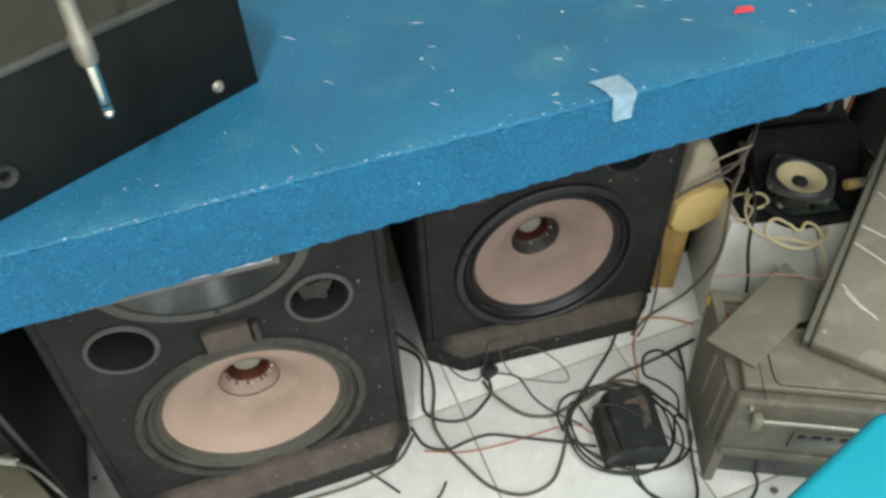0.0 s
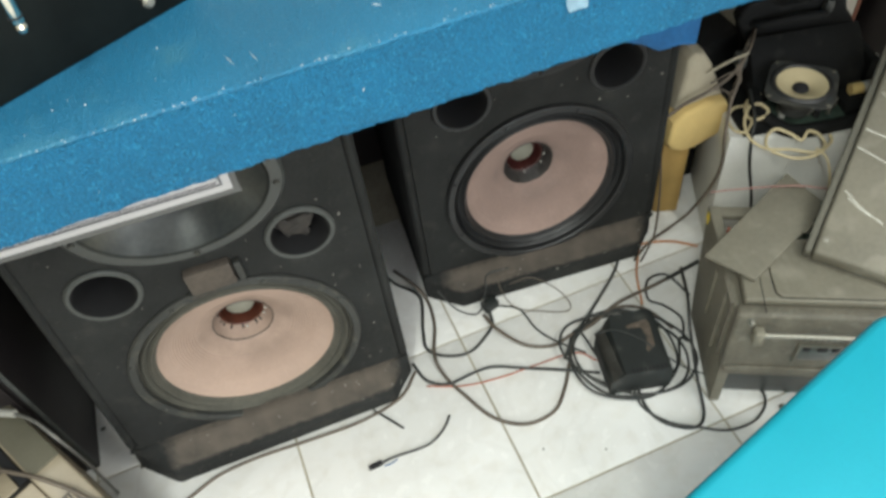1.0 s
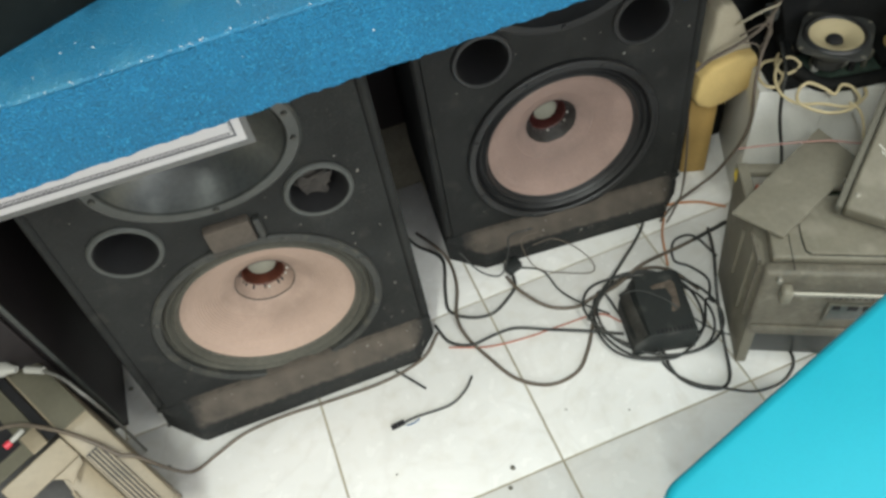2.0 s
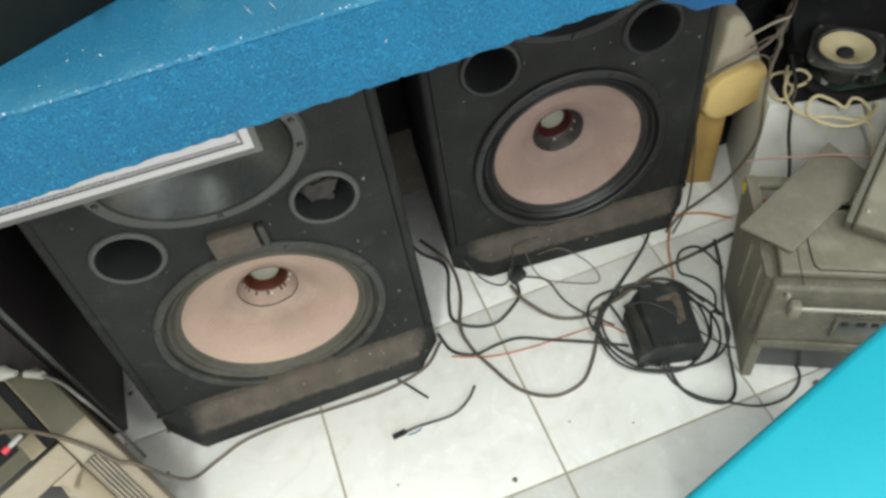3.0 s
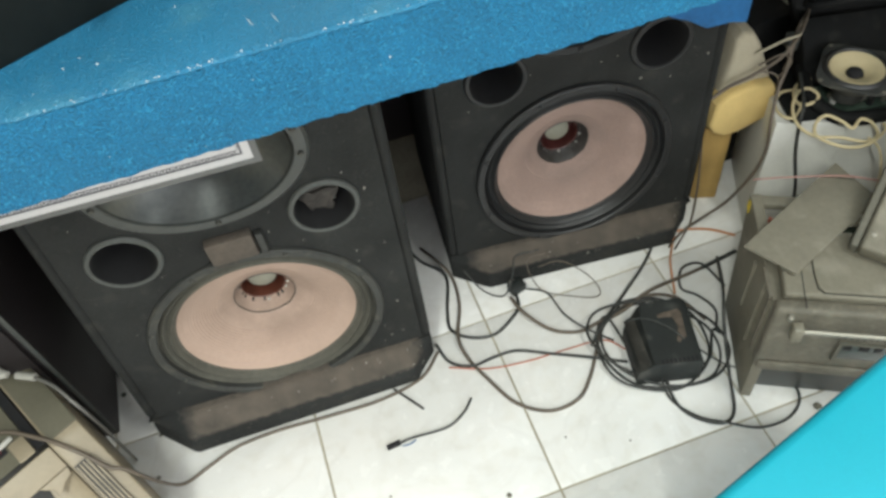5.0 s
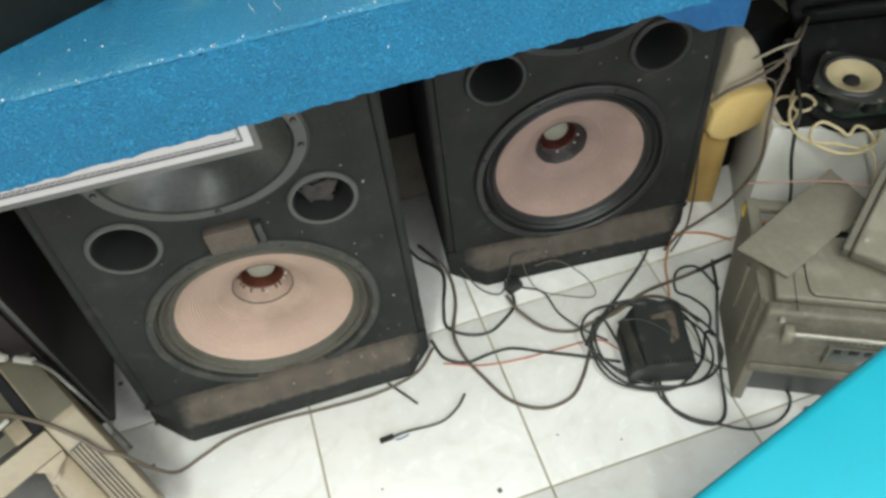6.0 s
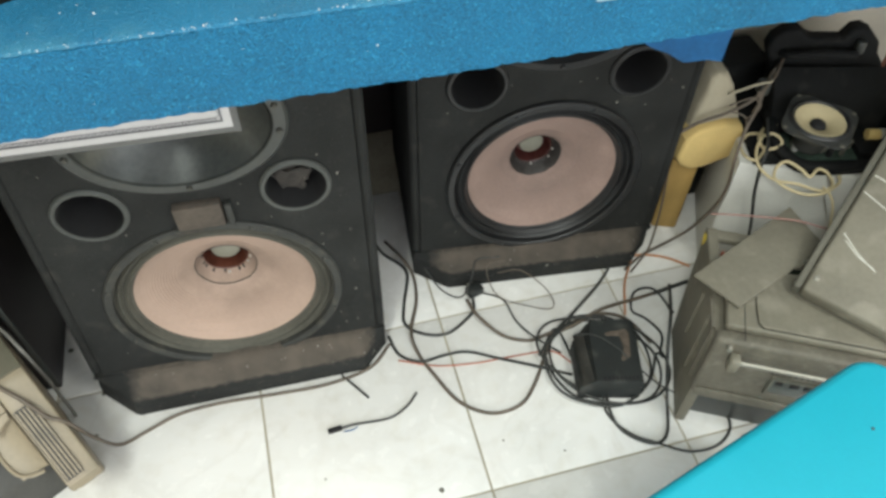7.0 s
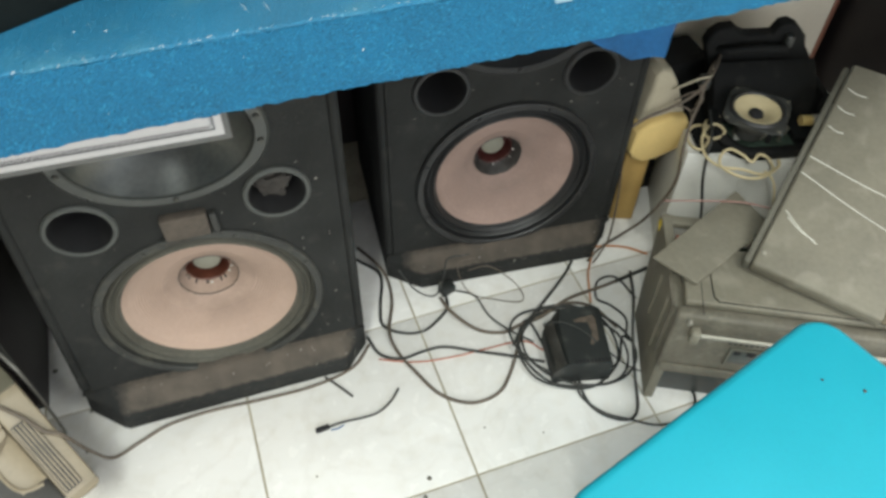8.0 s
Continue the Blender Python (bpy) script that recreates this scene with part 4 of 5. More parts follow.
# ---- pile by the wall ----
wb = thing("white_box", "off-white carton under the pile of speaker parts", "box", m=pose(0.626, 0.005, 0, 0, 0, -25))
part("carton", box(0.0, 0.36, 0.0, 0.26, 0.0, 0.32, 0.006), M_WHITEBOX, wb)
part("crease", box(0.13, 0.1325, -0.0012, 0.001, 0.0, 0.318), M_WHITEBOX, wb)

foam = thing("foam_piece", "yellow cut foam with a pale upper half beside the loudspeaker", "foam", m=pose(0, 0, 0))


def foam_part(name, outline, y0, y1, mat, label):
    bm = prism(outline, -y1, -y0, 0.010, 3)
    for v in bm.verts:
        v.co += Vector((noise.noise(v.co * 30), noise.noise(v.co * 30 + Vector((4, 0, 0))), 0)) * 0.004
    part(name, moved(bm, pose(0, 0, 0, 90, 0, 0)), mat, foam, label)


foam_part("yellow_half", [(0.542, 0.335), (0.534, 0.285), (0.546, 0.260), (0.572, 0.245), (0.605, 0.244), (0.655, 0.255), (0.683, 0.270), (0.688, 0.30), (0.668, 0.345), (0.62, 0.362), (0.57, 0.356)], 0.075, 0.17, M_FOAM, "yellow foam face")
foam_part("pale_half", [(0.545, 0.362), (0.555, 0.44), (0.560, 0.482), (0.572, 0.494), (0.596, 0.486), (0.615, 0.45), (0.658, 0.358), (0.62, 0.367), (0.57, 0.362)], 0.085, 0.165, M_FOAM_PALE, "pale foam body")
slab = thing("foam_slab", "yellow brown foam slab standing on the floor", "foam", m=pose(0.565, 0.13, 0, 0, 0, -21))
part("slab", box(0.0, 0.060, 0.0, 0.14, 0.0, 0.247, 0.006), M_FOAM_BROWN, slab)

BLK = pose(0.733, 0.150, -0.012, 0, 0, -14)
blk = thing("black_case", "black plastic speaker housing with a carrying handle on a carton", "casing", m=BLK)
outline = [(0.02, 0.33), (0.018, 0.40), (0.002, 0.445), (-0.012, 0.479), (-0.006, 0.502), (0.012, 0.518), (0.042, 0.521), (0.062, 0.505), (0.078, 0.499), (0.134, 0.499), (0.146, 0.522), (0.165, 0.526), (0.186, 0.516), (0.212, 0.490), (0.220, 0.465), (0.240, 0.44), (0.258, 0.406), (0.262, 0.33)]
part("back_shell", moved(prism(outline, -0.045, -0.01, 0.008, 3), pose(0, 0, 0, 90, 0, 0)), M_CASEBLACK, blk)
profile = [(-0.010, 0.343), (-0.010, 0.448), (-0.026, 0.440), (-0.056, 0.412), (-0.078, 0.388), (-0.086, 0.343)]
shell = prism(profile, 0.004, 0.240, 0.006, 2)
part("body_shell", moved(shell, Matrix(((0, 0, 1, 0), (1, 0, 0, 0), (0, 1, 0, 0), (0, 0, 0, 1)))), M_CASEBLACK, blk)
part("side_block", prism([(0.165, -0.165), (0.235, -0.172), (0.262, -0.150), (0.260, -0.092), (0.165, -0.092)], 0.3425, 0.360, 0.005, 2), M_CASEBLACK, blk)
part("side_wall", prism([(0.242, -0.088), (0.262, -0.088), (0.262, -0.012), (0.2425, -0.012)], 0.3425, 0.405, 0.006, 2), M_CASEBLACK, blk)
part("handle_bar", tube(((0.02, 0.008, 0.470), (0.035, -0.012, 0.478), (0.09, -0.016, 0.484), (0.15, -0.012, 0.480), (0.170, 0.008, 0.472)), 0.009, 10, 5), M_CASEBLACK, blk)
part("handle_bracket", box(0.158, 0.176, -0.010, 0.012, 0.475, 0.505, 0.006), M_HORN, blk, "glossy grey handle end")
part("tray", box(-0.045, 0.27, -0.175, 0.06, 0.3335, 0.342, 0.003), M_CASEBLACK, blk)
part("front_rim", tube(((0.01, -0.06, 0.37), (0.005, -0.12, 0.355), (0.03, -0.175, 0.345), (0.07, -0.195, 0.345), (0.15, -0.192, 0.345), (0.23, -0.185, 0.347), (0.30, -0.175, 0.35)), 0.014, 10, 5), M_CASEBLACK, blk)
board = part("circuit_board", box(0.03, 0.163, -0.172, -0.092, 0.3425, 0.3465), M_GREEN, blk, "green circuit board with parts")
rng = random.Random(21)
for k in range(16):
    r = rng.uniform(0.004, 0.009)
    comp = moved(lathe(((0, 0), (r, 0.001), (r, 0.016), (r, 0.017)), 10), pose(0, 0, 0, -90, 0, 0))
    part("component", moved(comp, pose(rng.uniform(0.04, 0.155), rng.uniform(-0.166, -0.100), 0.3635)), rng.choice((M_STEEL, M_BLACK, M_STEEL, M_WHITEPLUG, M_GREYDARK)), board)
part("red_wire", tube(((0.10, -0.13, 0.34), (0.125, -0.135, 0.365), (0.135, -0.11, 0.385), (0.12, -0.08, 0.40)), 0.0018, 6, 5), M_WIRE_RED, blk)
part("terminal", box(-0.016, 0.008, -0.036, -0.006, 0.392, 0.422, 0.006), M_PORTRIM, blk, "grey green terminal block")
part("fuse", join(moved(tube(((0, 0, 0), (0.02, 0, 0), (0.05, 0.002, 0)), 0.011, 12, 3), pose(0.212, -0.125, 0.372))), M_WHITEPLUG, blk, "white tube")
part("fuse_cap", moved(tube(((0, 0, 0), (0.012, 0, 0), (0.024, 0.0, 0)), 0.0115, 12, 3), pose(0.187, -0.127, 0.372)), M_FOAM, blk, "orange yellow tube end")

sm = thing("small_speaker", "small bare speaker driver with a cream cone and square frame", "speaker driver", m=Matrix.Translation((0.762, -0.006, 0.412)) @ pose(0, 0, 0, 0, 0, -45) @ pose(0, 0, 0, -90, 0, 0) @ Matrix.Scale(0.97, 4))
sq = [(x, y) for x, y in rounded(0.132, 0.132, 0.030, 4)]
part("frame", perforated(sq, ((0, 0, 0.0575, 0.0575),), -0.001, 0.005), M_BASKET, sm)
part("basket", lathe(((0.05, 0.008), (0.046, 0.03), (0.03, 0.045), (0.03, 0.065), (0, 0.065)), 32), M_BASKET, sm)
part("surround", lathe(((0.062, -0.001), (0.060, -0.004), (0.055, -0.006), (0.051, -0.003), (0.049, 0.001)), 40), M_SURROUND_B, sm)
part("cone", lathe(((0.0505, -0.001), (0.049, -0.003), (0.046, -0.002), (0.016, 0.012), (0.0155, 0.0125)), 48), M_SMALLCONE, sm, "cream paper cone")
part("dust_cap", lathe(((0.0165, 0.012), (0.014, 0.006), (0.008, 0.003), (0, 0.002)), 32), M_BLACK, sm, "black dust cap")
for a in (45, 135, 225, 315):
    part("screw_hole", lathe(((0, -0.0014), (0.0045, -0.0012), (0.0048, 0.0)), 12), M_GREYDARK, sm, m=pose(0.078 * math.cos(radians(a)), 0, 0.078 * math.sin(radians(a))))

cord_runs = (
    [(0.729, 0.057, 0.345), (0.703, 0.060, 0.338), (0.681, 0.039, 0.334), (0.679, 0.013, 0.331), (0.700, 0.005, 0.336), (0.712, 0.010, 0.345), (0.704, 0.030, 0.350), (0.682, 0.032, 0.346), (0.657, 0.008, 0.336), (0.646, -0.029, 0.327), (0.661, -0.063, 0.325), (0.700, -0.083, 0.326), (0.735, -0.108, 0.326), (0.765, -0.104, 0.328), (0.768, -0.080, 0.333), (0.750, -0.068, 0.338), (0.726, -0.080, 0.336), (0.716, -0.062, 0.338), (0.700, -0.036, 0.336), (0.676, -0.040, 0.330), (0.660, -0.068, 0.330), (0.688, -0.107, 0.331), (0.729, -0.120, 0.331), (0.775, -0.106, 0.334), (0.785, -0.090, 0.336)],
    [(0.712, 0.050, 0.330), (0.675, 0.062, 0.328), (0.652, 0.050, 0.328), (0.637, 0.030, 0.328), (0.634, 0.004, 0.328), (0.648, -0.010, 0.328), (0.668, 0.002, 0.329), (0.690, 0.020, 0.330)],
    [(0.738, -0.108, 0.336), (0.745, -0.130, 0.329), (0.742, -0.152, 0.310), (0.738, -0.170, 0.270), (0.735, -0.180, 0.20)])
for k, pts in enumerate(cord_runs):
    pts = [(x, y, z + 0.009 * min(1, max(0, (y + 0.10) / 0.06))) for x, y, z in pts]
    tagged(link_mesh("cream_cord", tube(pts, 0.0031 if k < 2 else 0.0024, 8, 5), M_WIRE_CREAM), ("coil of cream cord on the white carton", "loop of cream cord beside the foam", "end of cream cord hanging off the carton")[k], "cord")
for k, pts in enumerate((((0.60, 0.08, 0.44), (0.645, 0.07, 0.462), (0.69, 0.08, 0.455), (0.71, 0.11, 0.44), (0.77, 0.16, 0.42)), ((0.605, 0.07, 0.42), (0.64, 0.06, 0.44), (0.665, 0.065, 0.42), (0.675, 0.08, 0.38)), ((0.61, 0.07, 0.405), (0.635, 0.055, 0.40), (0.65, 0.055, 0.375), (0.655, 0.06, 0.34)), ((0.66, 0.07, 0.445), (0.67, 0.06, 0.41), (0.655, 0.065, 0.38)))):
    cable("wire", list(pts), 0.0026 if k == 0 else 0.0018, M_FOAM_PALE if k < 1 else M_CABLE_BROWN, ("pale wire" if k < 1 else "thin brown wire") + " tangled between the foam and black case")

board = thing("standing_board", "cream painted board standing against the wall", "board", m=pose(0.70, 0.33, 0, 0, 0, -4))
part("panel", box(0.0, 0.50, 0.0, 0.02, 0.0, 0.86, 0.003), M_WALL, board)
part("edge", box(0.5005, 0.512, -0.001, 0.021, 0.0, 0.86, 0.002), M_CORKRED, board, "brown edge strip")
dk = thing("dark_box", "black box standing behind the foam", "box", m=pose(0.585, 0.20, 0))
part("body", box(0.0, 0.20, 0.0, 0.10, 0.0, 0.40, 0.008), M_CASEBLACK, dk)
cab2 = thing("dark_cupboard", "dark brown cupboard at the end of the bench", "cupboard", m=pose(1.24, 0.10, 0, 0, 0, 0))
part("carcass", box(0.0, 0.5, 0.0, 0.5, 0.0, 0.9, 0.004), M_DARKWOOD, cab2)
part("door", box(0.01, 0.49, -0.018, -0.0005, 0.05, 0.88, 0.003), M_DARKWOOD, cab2)

# blue cloth hanging under the bench
cloth = bmesh.new()
grid = []
for i in range(25):
    u = i / 24
    row = []
    for j in range(19):
        v = j / 18
        bottom = 0.755 - 0.100 * min(1, u / 0.7)
        z = 0.985 + (bottom - 0.985) * v
        x = 0.235 + 0.202 * u + 0.02 * math.sin(v * 3)
        y = -0.055 + 0.007 * math.sin(u * 9 + v * 2) * (0.3 + v) + 0.012 * noise.noise(Vector((u * 5, v * 4, 2)))
        row.append(cloth.verts.new((x, y, z)))
    grid.append(row)
for a, b in zip(grid, grid[1:]):
    for j in range(18):
        cloth.faces.new((a[j], a[j + 1], b[j + 1], b[j]))
got = bmesh.ops.extrude_face_region(cloth, geom=cloth.faces[:])
bmesh.ops.translate(cloth, vec=(0, 0.003, 0), verts=[v for v in got["geom"] if isinstance(v, bmesh.types.BMVert)])
tagged(link_mesh("blue_cloth", cloth, M_CLOTH), "crumpled blue cloth hanging from under the bench", "cloth")

# ---- left end ----
brd = thing("dark_cabinet", "dark wooden cabinet with a pale worn front edge", "cabinet", m=pose(-0.79, 0.03, 0))
part("carcass", box(-0.5, 0.0, 0.0, 0.45, 0.0, 0.86, 0.004), M_DARKWOOD, brd)
part("edge_strip", box(-0.007, 0.002, -0.006, -0.0005, 0.02, 0.86, 0.002), M_PORTRIM, brd, "pale worn edge strip")
part("door", box(-0.49, -0.0135, -0.012, -0.0005, 0.03, 0.85, 0.003), M_DARKWOOD, brd)
part("plinth", box(-0.49, -0.004, 0.02, 0.44, -0.0, 0.0008), M_BLACK, brd)

MACH = pose(-0.82, 0.0, 0, 0, 0, -60)
mach = thing("beige_machine", "yellowed beige machine housing with slatted vents and grey-green top", "machine", m=MACH)
side = [(-0.25, 0.0), (0.21, 0.0), (0.225, 0.06), (0.290, 0.137), (0.300, 0.150), (0.298, 0.168), (0.155, 0.296), (0.142, 0.302), (-0.25, 0.302)]
part("housing", moved(prism(side, -0.015, 0.041, 0.006, 2), pose(0, 0, 0, 90, 0, 0)), M_BEIGE, mach)
back = [(-0.25, 0.0), (0.19, 0.0), (0.21, 0.10), (0.195, 0.135), (0.095, 0.225), (0.085, 0.300), (-0.25, 0.300)]
part("dark_half", moved(prism(back, 0.0415, 0.32, 0.010, 2), pose(0, 0, 0, 90, 0, 0)), M_DARKHOUSE, mach, "dark grey lower housing")
part("top_panel", box(-0.24, 0.139, -0.036, 0.0142, 0.3025, 0.3055, 0.001), M_OLIVE, mach, "grey-green top panel")
part("top_panel", box(-0.24, 0.134, -0.30, -0.0585, 0.3025, 0.3055, 0.001), M_OLIVE, mach, "grey-green top panel")
part("gap", box(-0.24, 0.135, -0.0565, -0.0425, 0.3022, 0.3035), M_BLACK, mach, "dark groove in the top")
part("dark_band", box(0.02, 0.104, -0.135, -0.090, 0.3058, 0.3075), M_BLACK, mach, "dark strip across the top")
SLP = Matrix.Translation((0.155, 0, 0.296)) @ pose(0, 0, 0, 0, 41.8, 0)
part("front_facet", box(-0.012, 0.031, -0.155, -0.0416, -0.014, 0.0, 0.003), M_BEIGE, mach, m=SLP)
part("duct_prong", prism([(0.0315, -0.094), (0.0315, -0.0420), (0.044, -0.046), (0.049, -0.060), (0.061, -0.080), (0.048, -0.079)], -0.009, -0.0005, 0.002), M_BEIGE, mach, m=SLP)
duct = bmesh.new()
grid = []
for i in range(13):
    u = i / 12
    row = []
    for j in range(11):
        a = radians(95 * j / 10)
        wide, deep = 0.040 + 0.006 * math.sin(u * 3.1), 0.034 * (1 - 0.45 * u)
        row.append(duct.verts.new((0.034 + 0.108 * u, -0.0418 - wide * (1 - math.cos(a)), -0.001 - deep * math.sin(a))))
    grid.append(row)
for a, b in zip(grid, grid[1:]):
    for j in range(10):
        duct.faces.new((a[j], a[j + 1], b[j + 1], b[j]))
got = bmesh.ops.extrude_face_region(duct, geom=duct.faces[:])
bmesh.ops.translate(duct, vec=(0, 0, -0.003), verts=[v for v in got["geom"] if isinstance(v, bmesh.types.BMVert)])
part("duct_wall", duct, M_BEIGE, mach, "curved air duct beside the vent", m=SLP)
part("duct_lip", tube(((0.070, -0.090, -0.026), (0.100, -0.0915, -0.022), (0.127, -0.087, -0.016), (0.141, -0.072, -0.010), (0.146, -0.052, -0.004)), 0.0032, 8, 5), M_BEIGE, mach, m=SLP)
part("cover", box(0.095, 0.140, -0.086, -0.059, 0.3058, 0.310, 0.002), M_BEIGE, mach, "pale raised cover")
SL = Matrix.Translation((0.165, 0, 0.2925)) @ pose(0, 0, 0, 0, 41.3, 0)
part("vent_recess", box(0.030, 0.172, -0.0365, -0.0065, -0.004, 0.0012), M_GLUE, mach, m=SL)
for k in range(5):
    part("slat", box(0.032, 0.170, -0.0352 + k * 0.0062, -0.0320 + k * 0.0062, 0.0005, 0.0056, 0.0008), M_BEIGE, mach, m=SL)
white = cable("white_cable", [(-0.823, -0.010, 0.335), (-0.794, -0.026, 0.335), (-0.762, -0.054, 0.330), (-0.738, -0.086, 0.314), (-0.735, -0.088, 0.285), (-0.738, -0.080, 0.19), (-0.748, -0.066, 0.05), (-0.762, -0.045, 0.004)], 0.0031, M_GREYCABLE, "grey-white mains cable with a moulded plug on the machine")
part("plug_body", moved(lathe(((0, 0.0), (0.006, 0.0), (0.009, 0.012), (0.014, 0.022), (0.017, 0.05), (0.0, 0.052)), 20, 1.0, 0.75), Matrix.Translation((-0.836, -0.004, 0.3345)) @ pose(0, 0, 0, 0, 0, 65)), M_WHITEPLUG, white, "white moulded plug")
part("strain_relief", tube(((-0.82, -0.012, 0.3348), (-0.805, -0.02, 0.335), (-0.79, -0.028, 0.335)), 0.0068, 10, 3), M_WHITEPLUG, white)
rca = thing("audio_plug", "red and white audio plug lying on the beige machine", "plug", m=pose(-0.858, -0.128, 0.314, 0, 0, 35) @ Matrix.Scale(0.75, 4))
part("sleeve", moved(lathe(((0, 0), (0.005, 0.0), (0.0062, 0.004), (0.0062, 0.03), (0.004, 0.033), (0, 0.033)), 16), pose(0, 0, 0, 0, 0, -90)), M_WHITEPLUG, rca)
part("ring", moved(lathe(((0.0064, 0), (0.0078, 0.001), (0.0078, 0.014), (0.0064, 0.015)), 16, closed=True), pose(-0.016, 0, 0, 0, 0, -90)), M_REDPLASTIC, rca, "red plug ring")

# ---- amplifier on the bench ----
amp = thing("amplifier", "black amplifier with a worn grey lid on the bench", "amplifier", m=pose(-0.262, -0.166, BZ, 0, 0, 25.5))
part("front_panel", box(-0.6, 0.0, -0.003, 0.004, 0.0, 0.118, 0.0015), M_AMP, amp)
part("case", box(-0.598, -0.002, 0.0045, 0.3, 0.006, 0.116, 0.002), M_AMP, amp)
part("lid", box(-0.602, 0.002, 0.0, 0.302, 0.1185, 0.1245, 0.002), M_AMPTOP, amp)
part("lid_edge", box(-0.603, 0.003, -0.006, -0.0005, 0.1165, 0.124, 0.002), M_HORN, amp, "bright worn lid edge")
for fx in (-0.045, -0.555):
    part("screw", lathe(((0, -0.0075), (0.004, -0.007), (0.0065, -0.003)), 16), M_STEEL, amp, m=pose(fx, 0, 0.018))
part("socket", lathe(((0.004, -0.0036), (0.005, -0.008), (0.010, -0.009), (0.011, -0.003)), 20), M_HORN_B, amp, m=pose(-0.252, 0, 0.04))
for fx in (-0.56, -0.04):
    part("foot", lathe(((0, 0.0), (0.012, 0.0), (0.012, -0.006), (0, -0.006)), 16), M_BLACK, amp, m=pose(fx, 0.05, 0.0, 90) @ pose(0, 0, 0))

jack = thing("jack_plug", "silver audio jack plug hanging in front of the amplifier", "plug", m=Matrix.Translation((-0.392, -0.275, 1.092)) @ pose(0, 0, 0, 5, 3, 0) @ Matrix.Scale(1.2, 4))
part("tip", moved(lathe(((0, 0), (0.0030, 0.001), (0.0046, 0.005), (0.0036, 0.0075), (0.0048, 0.0095), (0.0048, 0.046), (0, 0.046)), 20), pose(0, 0, 0, 90, 0, 0)), M_CHROME, jack, "bright metal jack tip")
part("tip_band", moved(lathe(((0.0049, 0.0125), (0.0052, 0.0132), (0.0049, 0.0140)), 20), pose(0, 0, 0, 90, 0, 0)), M_BLACK, jack)
part("barrel", moved(lathe(((0, 0.0455), (0.0058, 0.046), (0.0072, 0.050), (0.0072, 0.066), (0.0058, 0.068), (0.0052, 0.094), (0.0, 0.095)), 24), pose(0, 0, 0, 90, 0, 0)), M_STEEL, jack, "dull grey plug barrel")
part("lead", tube(((0, 0, 0.093), (-0.001, 0.004, 0.12), (-0.004, 0.04, 0.134), (-0.01, 0.12, 0.075), (-0.015, 0.2, 0.062)), 0.003, 8, 5), M_CABLE, jack)

# ---- bits on the bench ----
tape = bmesh.new()
tg = []
for i in range(9):
    row = []
    for j in range(9):
        u, v = i / 8, j / 8
        x = 0.044 + (0.034 - 0.014 * v) * u + 0.014 * v + 0.003 * math.sin(v * 5)
        d = 0.058 * v
        bulge = 0.0016 + 0.0012 * abs(noise.noise(Vector((u * 5, v * 5, 3))))
        row.append(tape.verts.new((x, BY + 0.028 - d - (0.001 if d > 0.02 else 0), BZ + bulge) if d < 0.028 else (x + 0.004 * v, BY - bulge - 0.002, BZ - (d - 0.028))))
    tg.append(row)
for a, b in zip(tg, tg[1:]):
    for j in range(8):
        tape.faces.new((a[j], a[j + 1], b[j + 1], b[j]))
tagged(link_mesh("clear_tape", tape, M_BENCHTAPE), "crumpled piece of clear tape over the bench edge", "tape")
bit = thing("red_scrap", "small red plastic scrap on the bench", "scrap", m=pose(0.263, -0.25, BZ, 0, 0, -8))
part("scrap", prism([(-0.012, -0.004), (0.012, -0.005), (0.013, 0.004), (-0.004, 0.005)], 0.0004, 0.004, 0.001), M_REDPLASTIC, bit)
flecks = bmesh.new()
verts, faces = [], []
rng = random.Random(33)
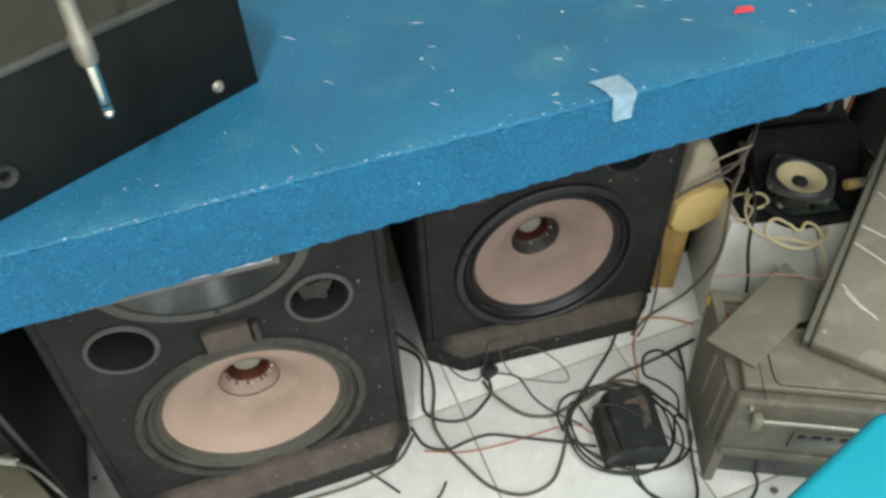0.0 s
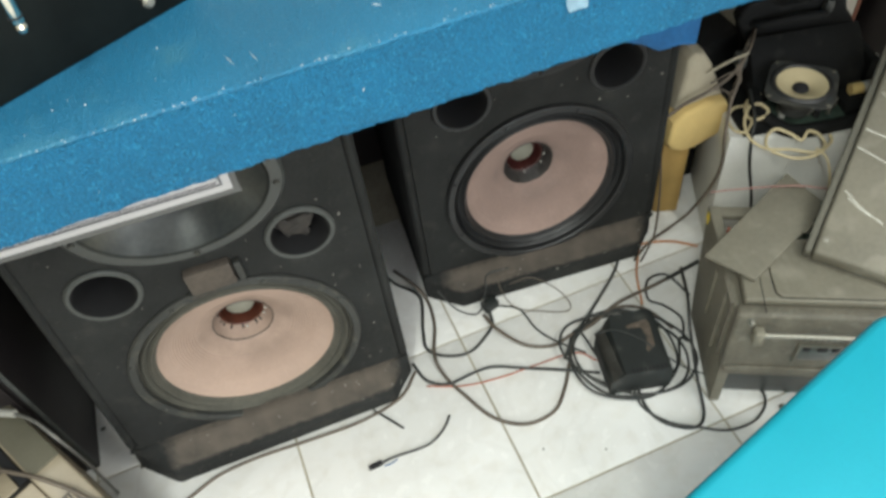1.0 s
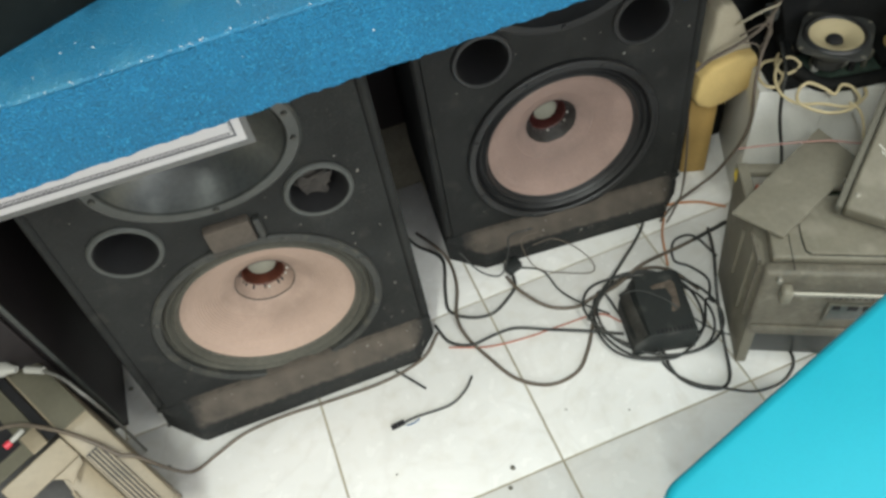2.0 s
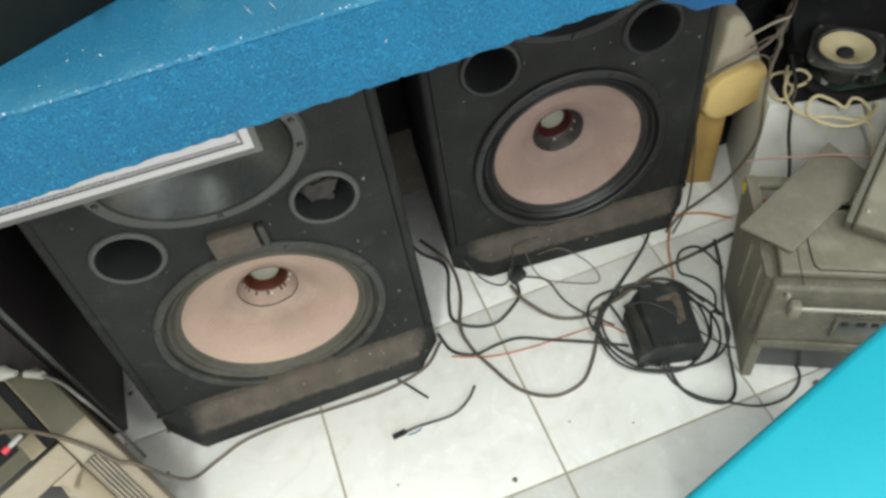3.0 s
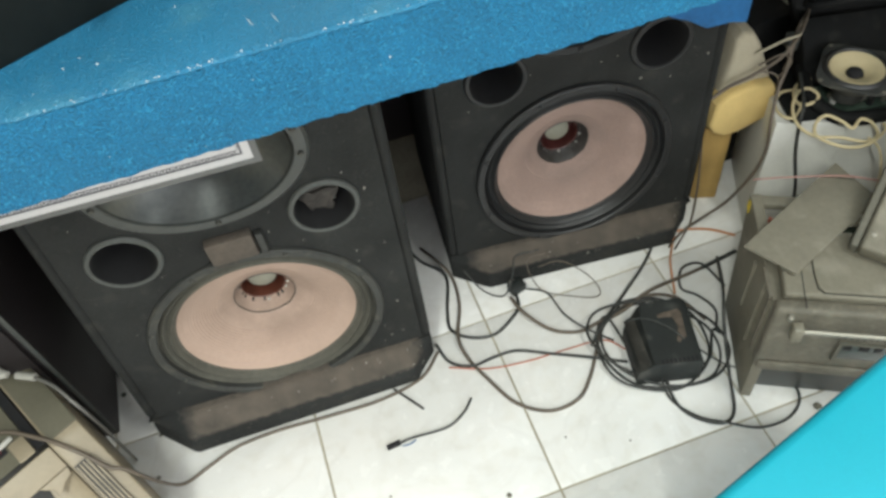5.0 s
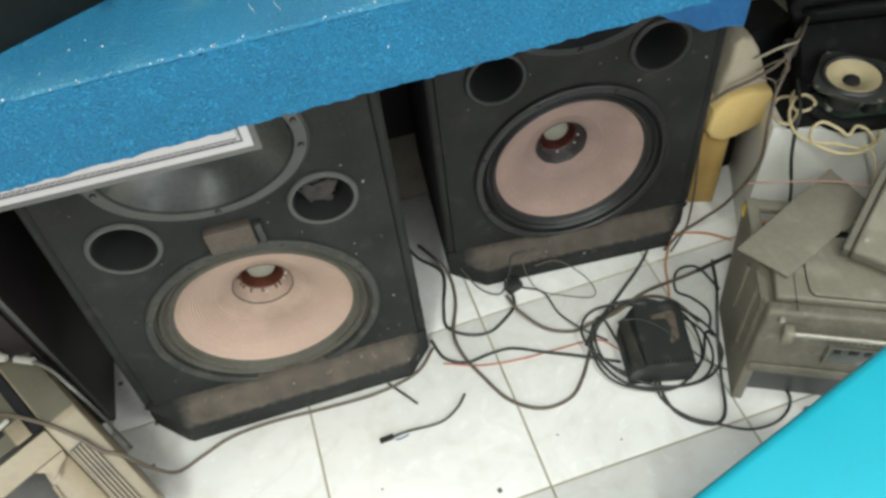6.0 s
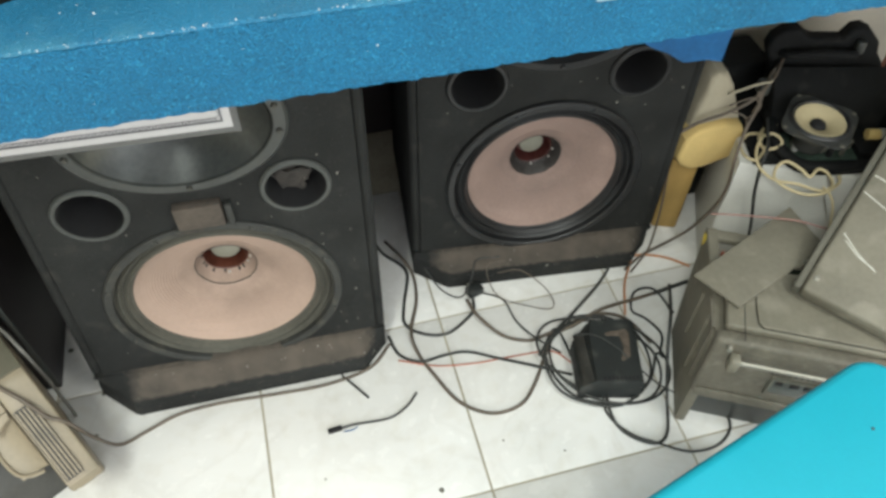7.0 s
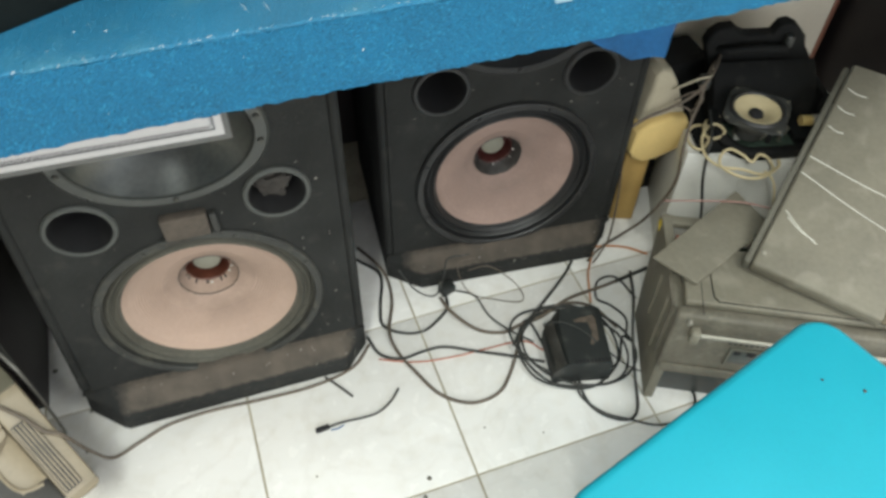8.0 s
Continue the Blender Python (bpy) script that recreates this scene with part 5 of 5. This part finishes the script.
for k in range(230):
    x = rng.uniform(-0.8, 0.6)
    q = rng.choice((0.0004, 0.0005, 0.0007, 0.0009, 0.0016)) * rng.uniform(0.5, 1.0)
    if k < 140:
        y, z = BY + abs(rng.gauss(0.0015, 0.002)), BZ - 0.0006
        q *= 0.8
    elif k < 215:
        y, z = BY + rng.uniform(0.0, 1.0) ** 1.6 * 0.35, BZ
    else:
        y, z = BY - 0.0015, BZ - rng.uniform(0.01, 0.085)
        q *= 0.7
    a = rng.uniform(0, math.pi)
    n0 = len(verts)
    for i in range(4):
        b = a + i * math.pi / 2
        r = q * (1.5 if i % 2 else 0.8)
        verts.append((x + r * math.cos(b), y + (r * math.sin(b) if k < 215 else 0), z + (0.0 if k < 215 else r * math.sin(b))))
    verts.append((x, y - (0.0008 if k >= 215 else 0), z + (0.0012 if k < 215 else 0)))
    faces += [(n0 + i, n0 + (i + 1) % 4, n0 + 4) for i in range(4)] + [(n0 + 3, n0 + 2, n0 + 1, n0)]
for k in range(46):
    # short scratches in the tabletop's paint
    x, y = rng.uniform(-0.35, 0.75), BY + rng.uniform(0.01, 0.34)
    a, r, q = rng.gauss(2.2, 0.5), rng.uniform(0.004, 0.012), rng.uniform(0.00025, 0.0006)
    u, w = (r * math.cos(a), r * math.sin(a)), (-q * math.sin(a), q * math.cos(a))
    n0 = len(verts)
    verts += [(x - u[0], y - u[1], BZ), (x + w[0], y + w[1], BZ), (x + u[0], y + u[1], BZ), (x - w[0], y - w[1], BZ), (x, y, BZ + 0.0006)]
    faces += [(n0 + (i + 1) % 4, n0 + i, n0 + 4) for i in range(4)] + [(n0, n0 + 1, n0 + 2, n0 + 3)]
me = bpy.data.meshes.new("paint_flecks")
me.from_pydata(verts, [], faces)
me.materials.append(M_CHIP)
flecks.free()
tagged(new("paint_flecks", me), "white chips and flecks along the bench edge", "paint chips", kind="stuff")

# ---- floor tiles ----
tile_mesh = None
floor_ob = bpy.data.objects["floor"]
for ix in range(-6, 7):
    for iy in range(-8, 2):
        x, y = ix * 0.4, iy * 0.4
        if y + 0.4 > Y1 or x + 0.4 > X1 or x < X0:
            continue
        if tile_mesh is None:
            ob = link_mesh("tile", box(0.0022, 0.3978, 0.0022, 0.3978, -0.006, 0.0, 0.0012, 2), M_TILE)
            tile_mesh = ob.data
        else:
            ob = new("tile", tile_mesh)
        ob.parent = floor_ob
        ob.location = (x, y, 0)
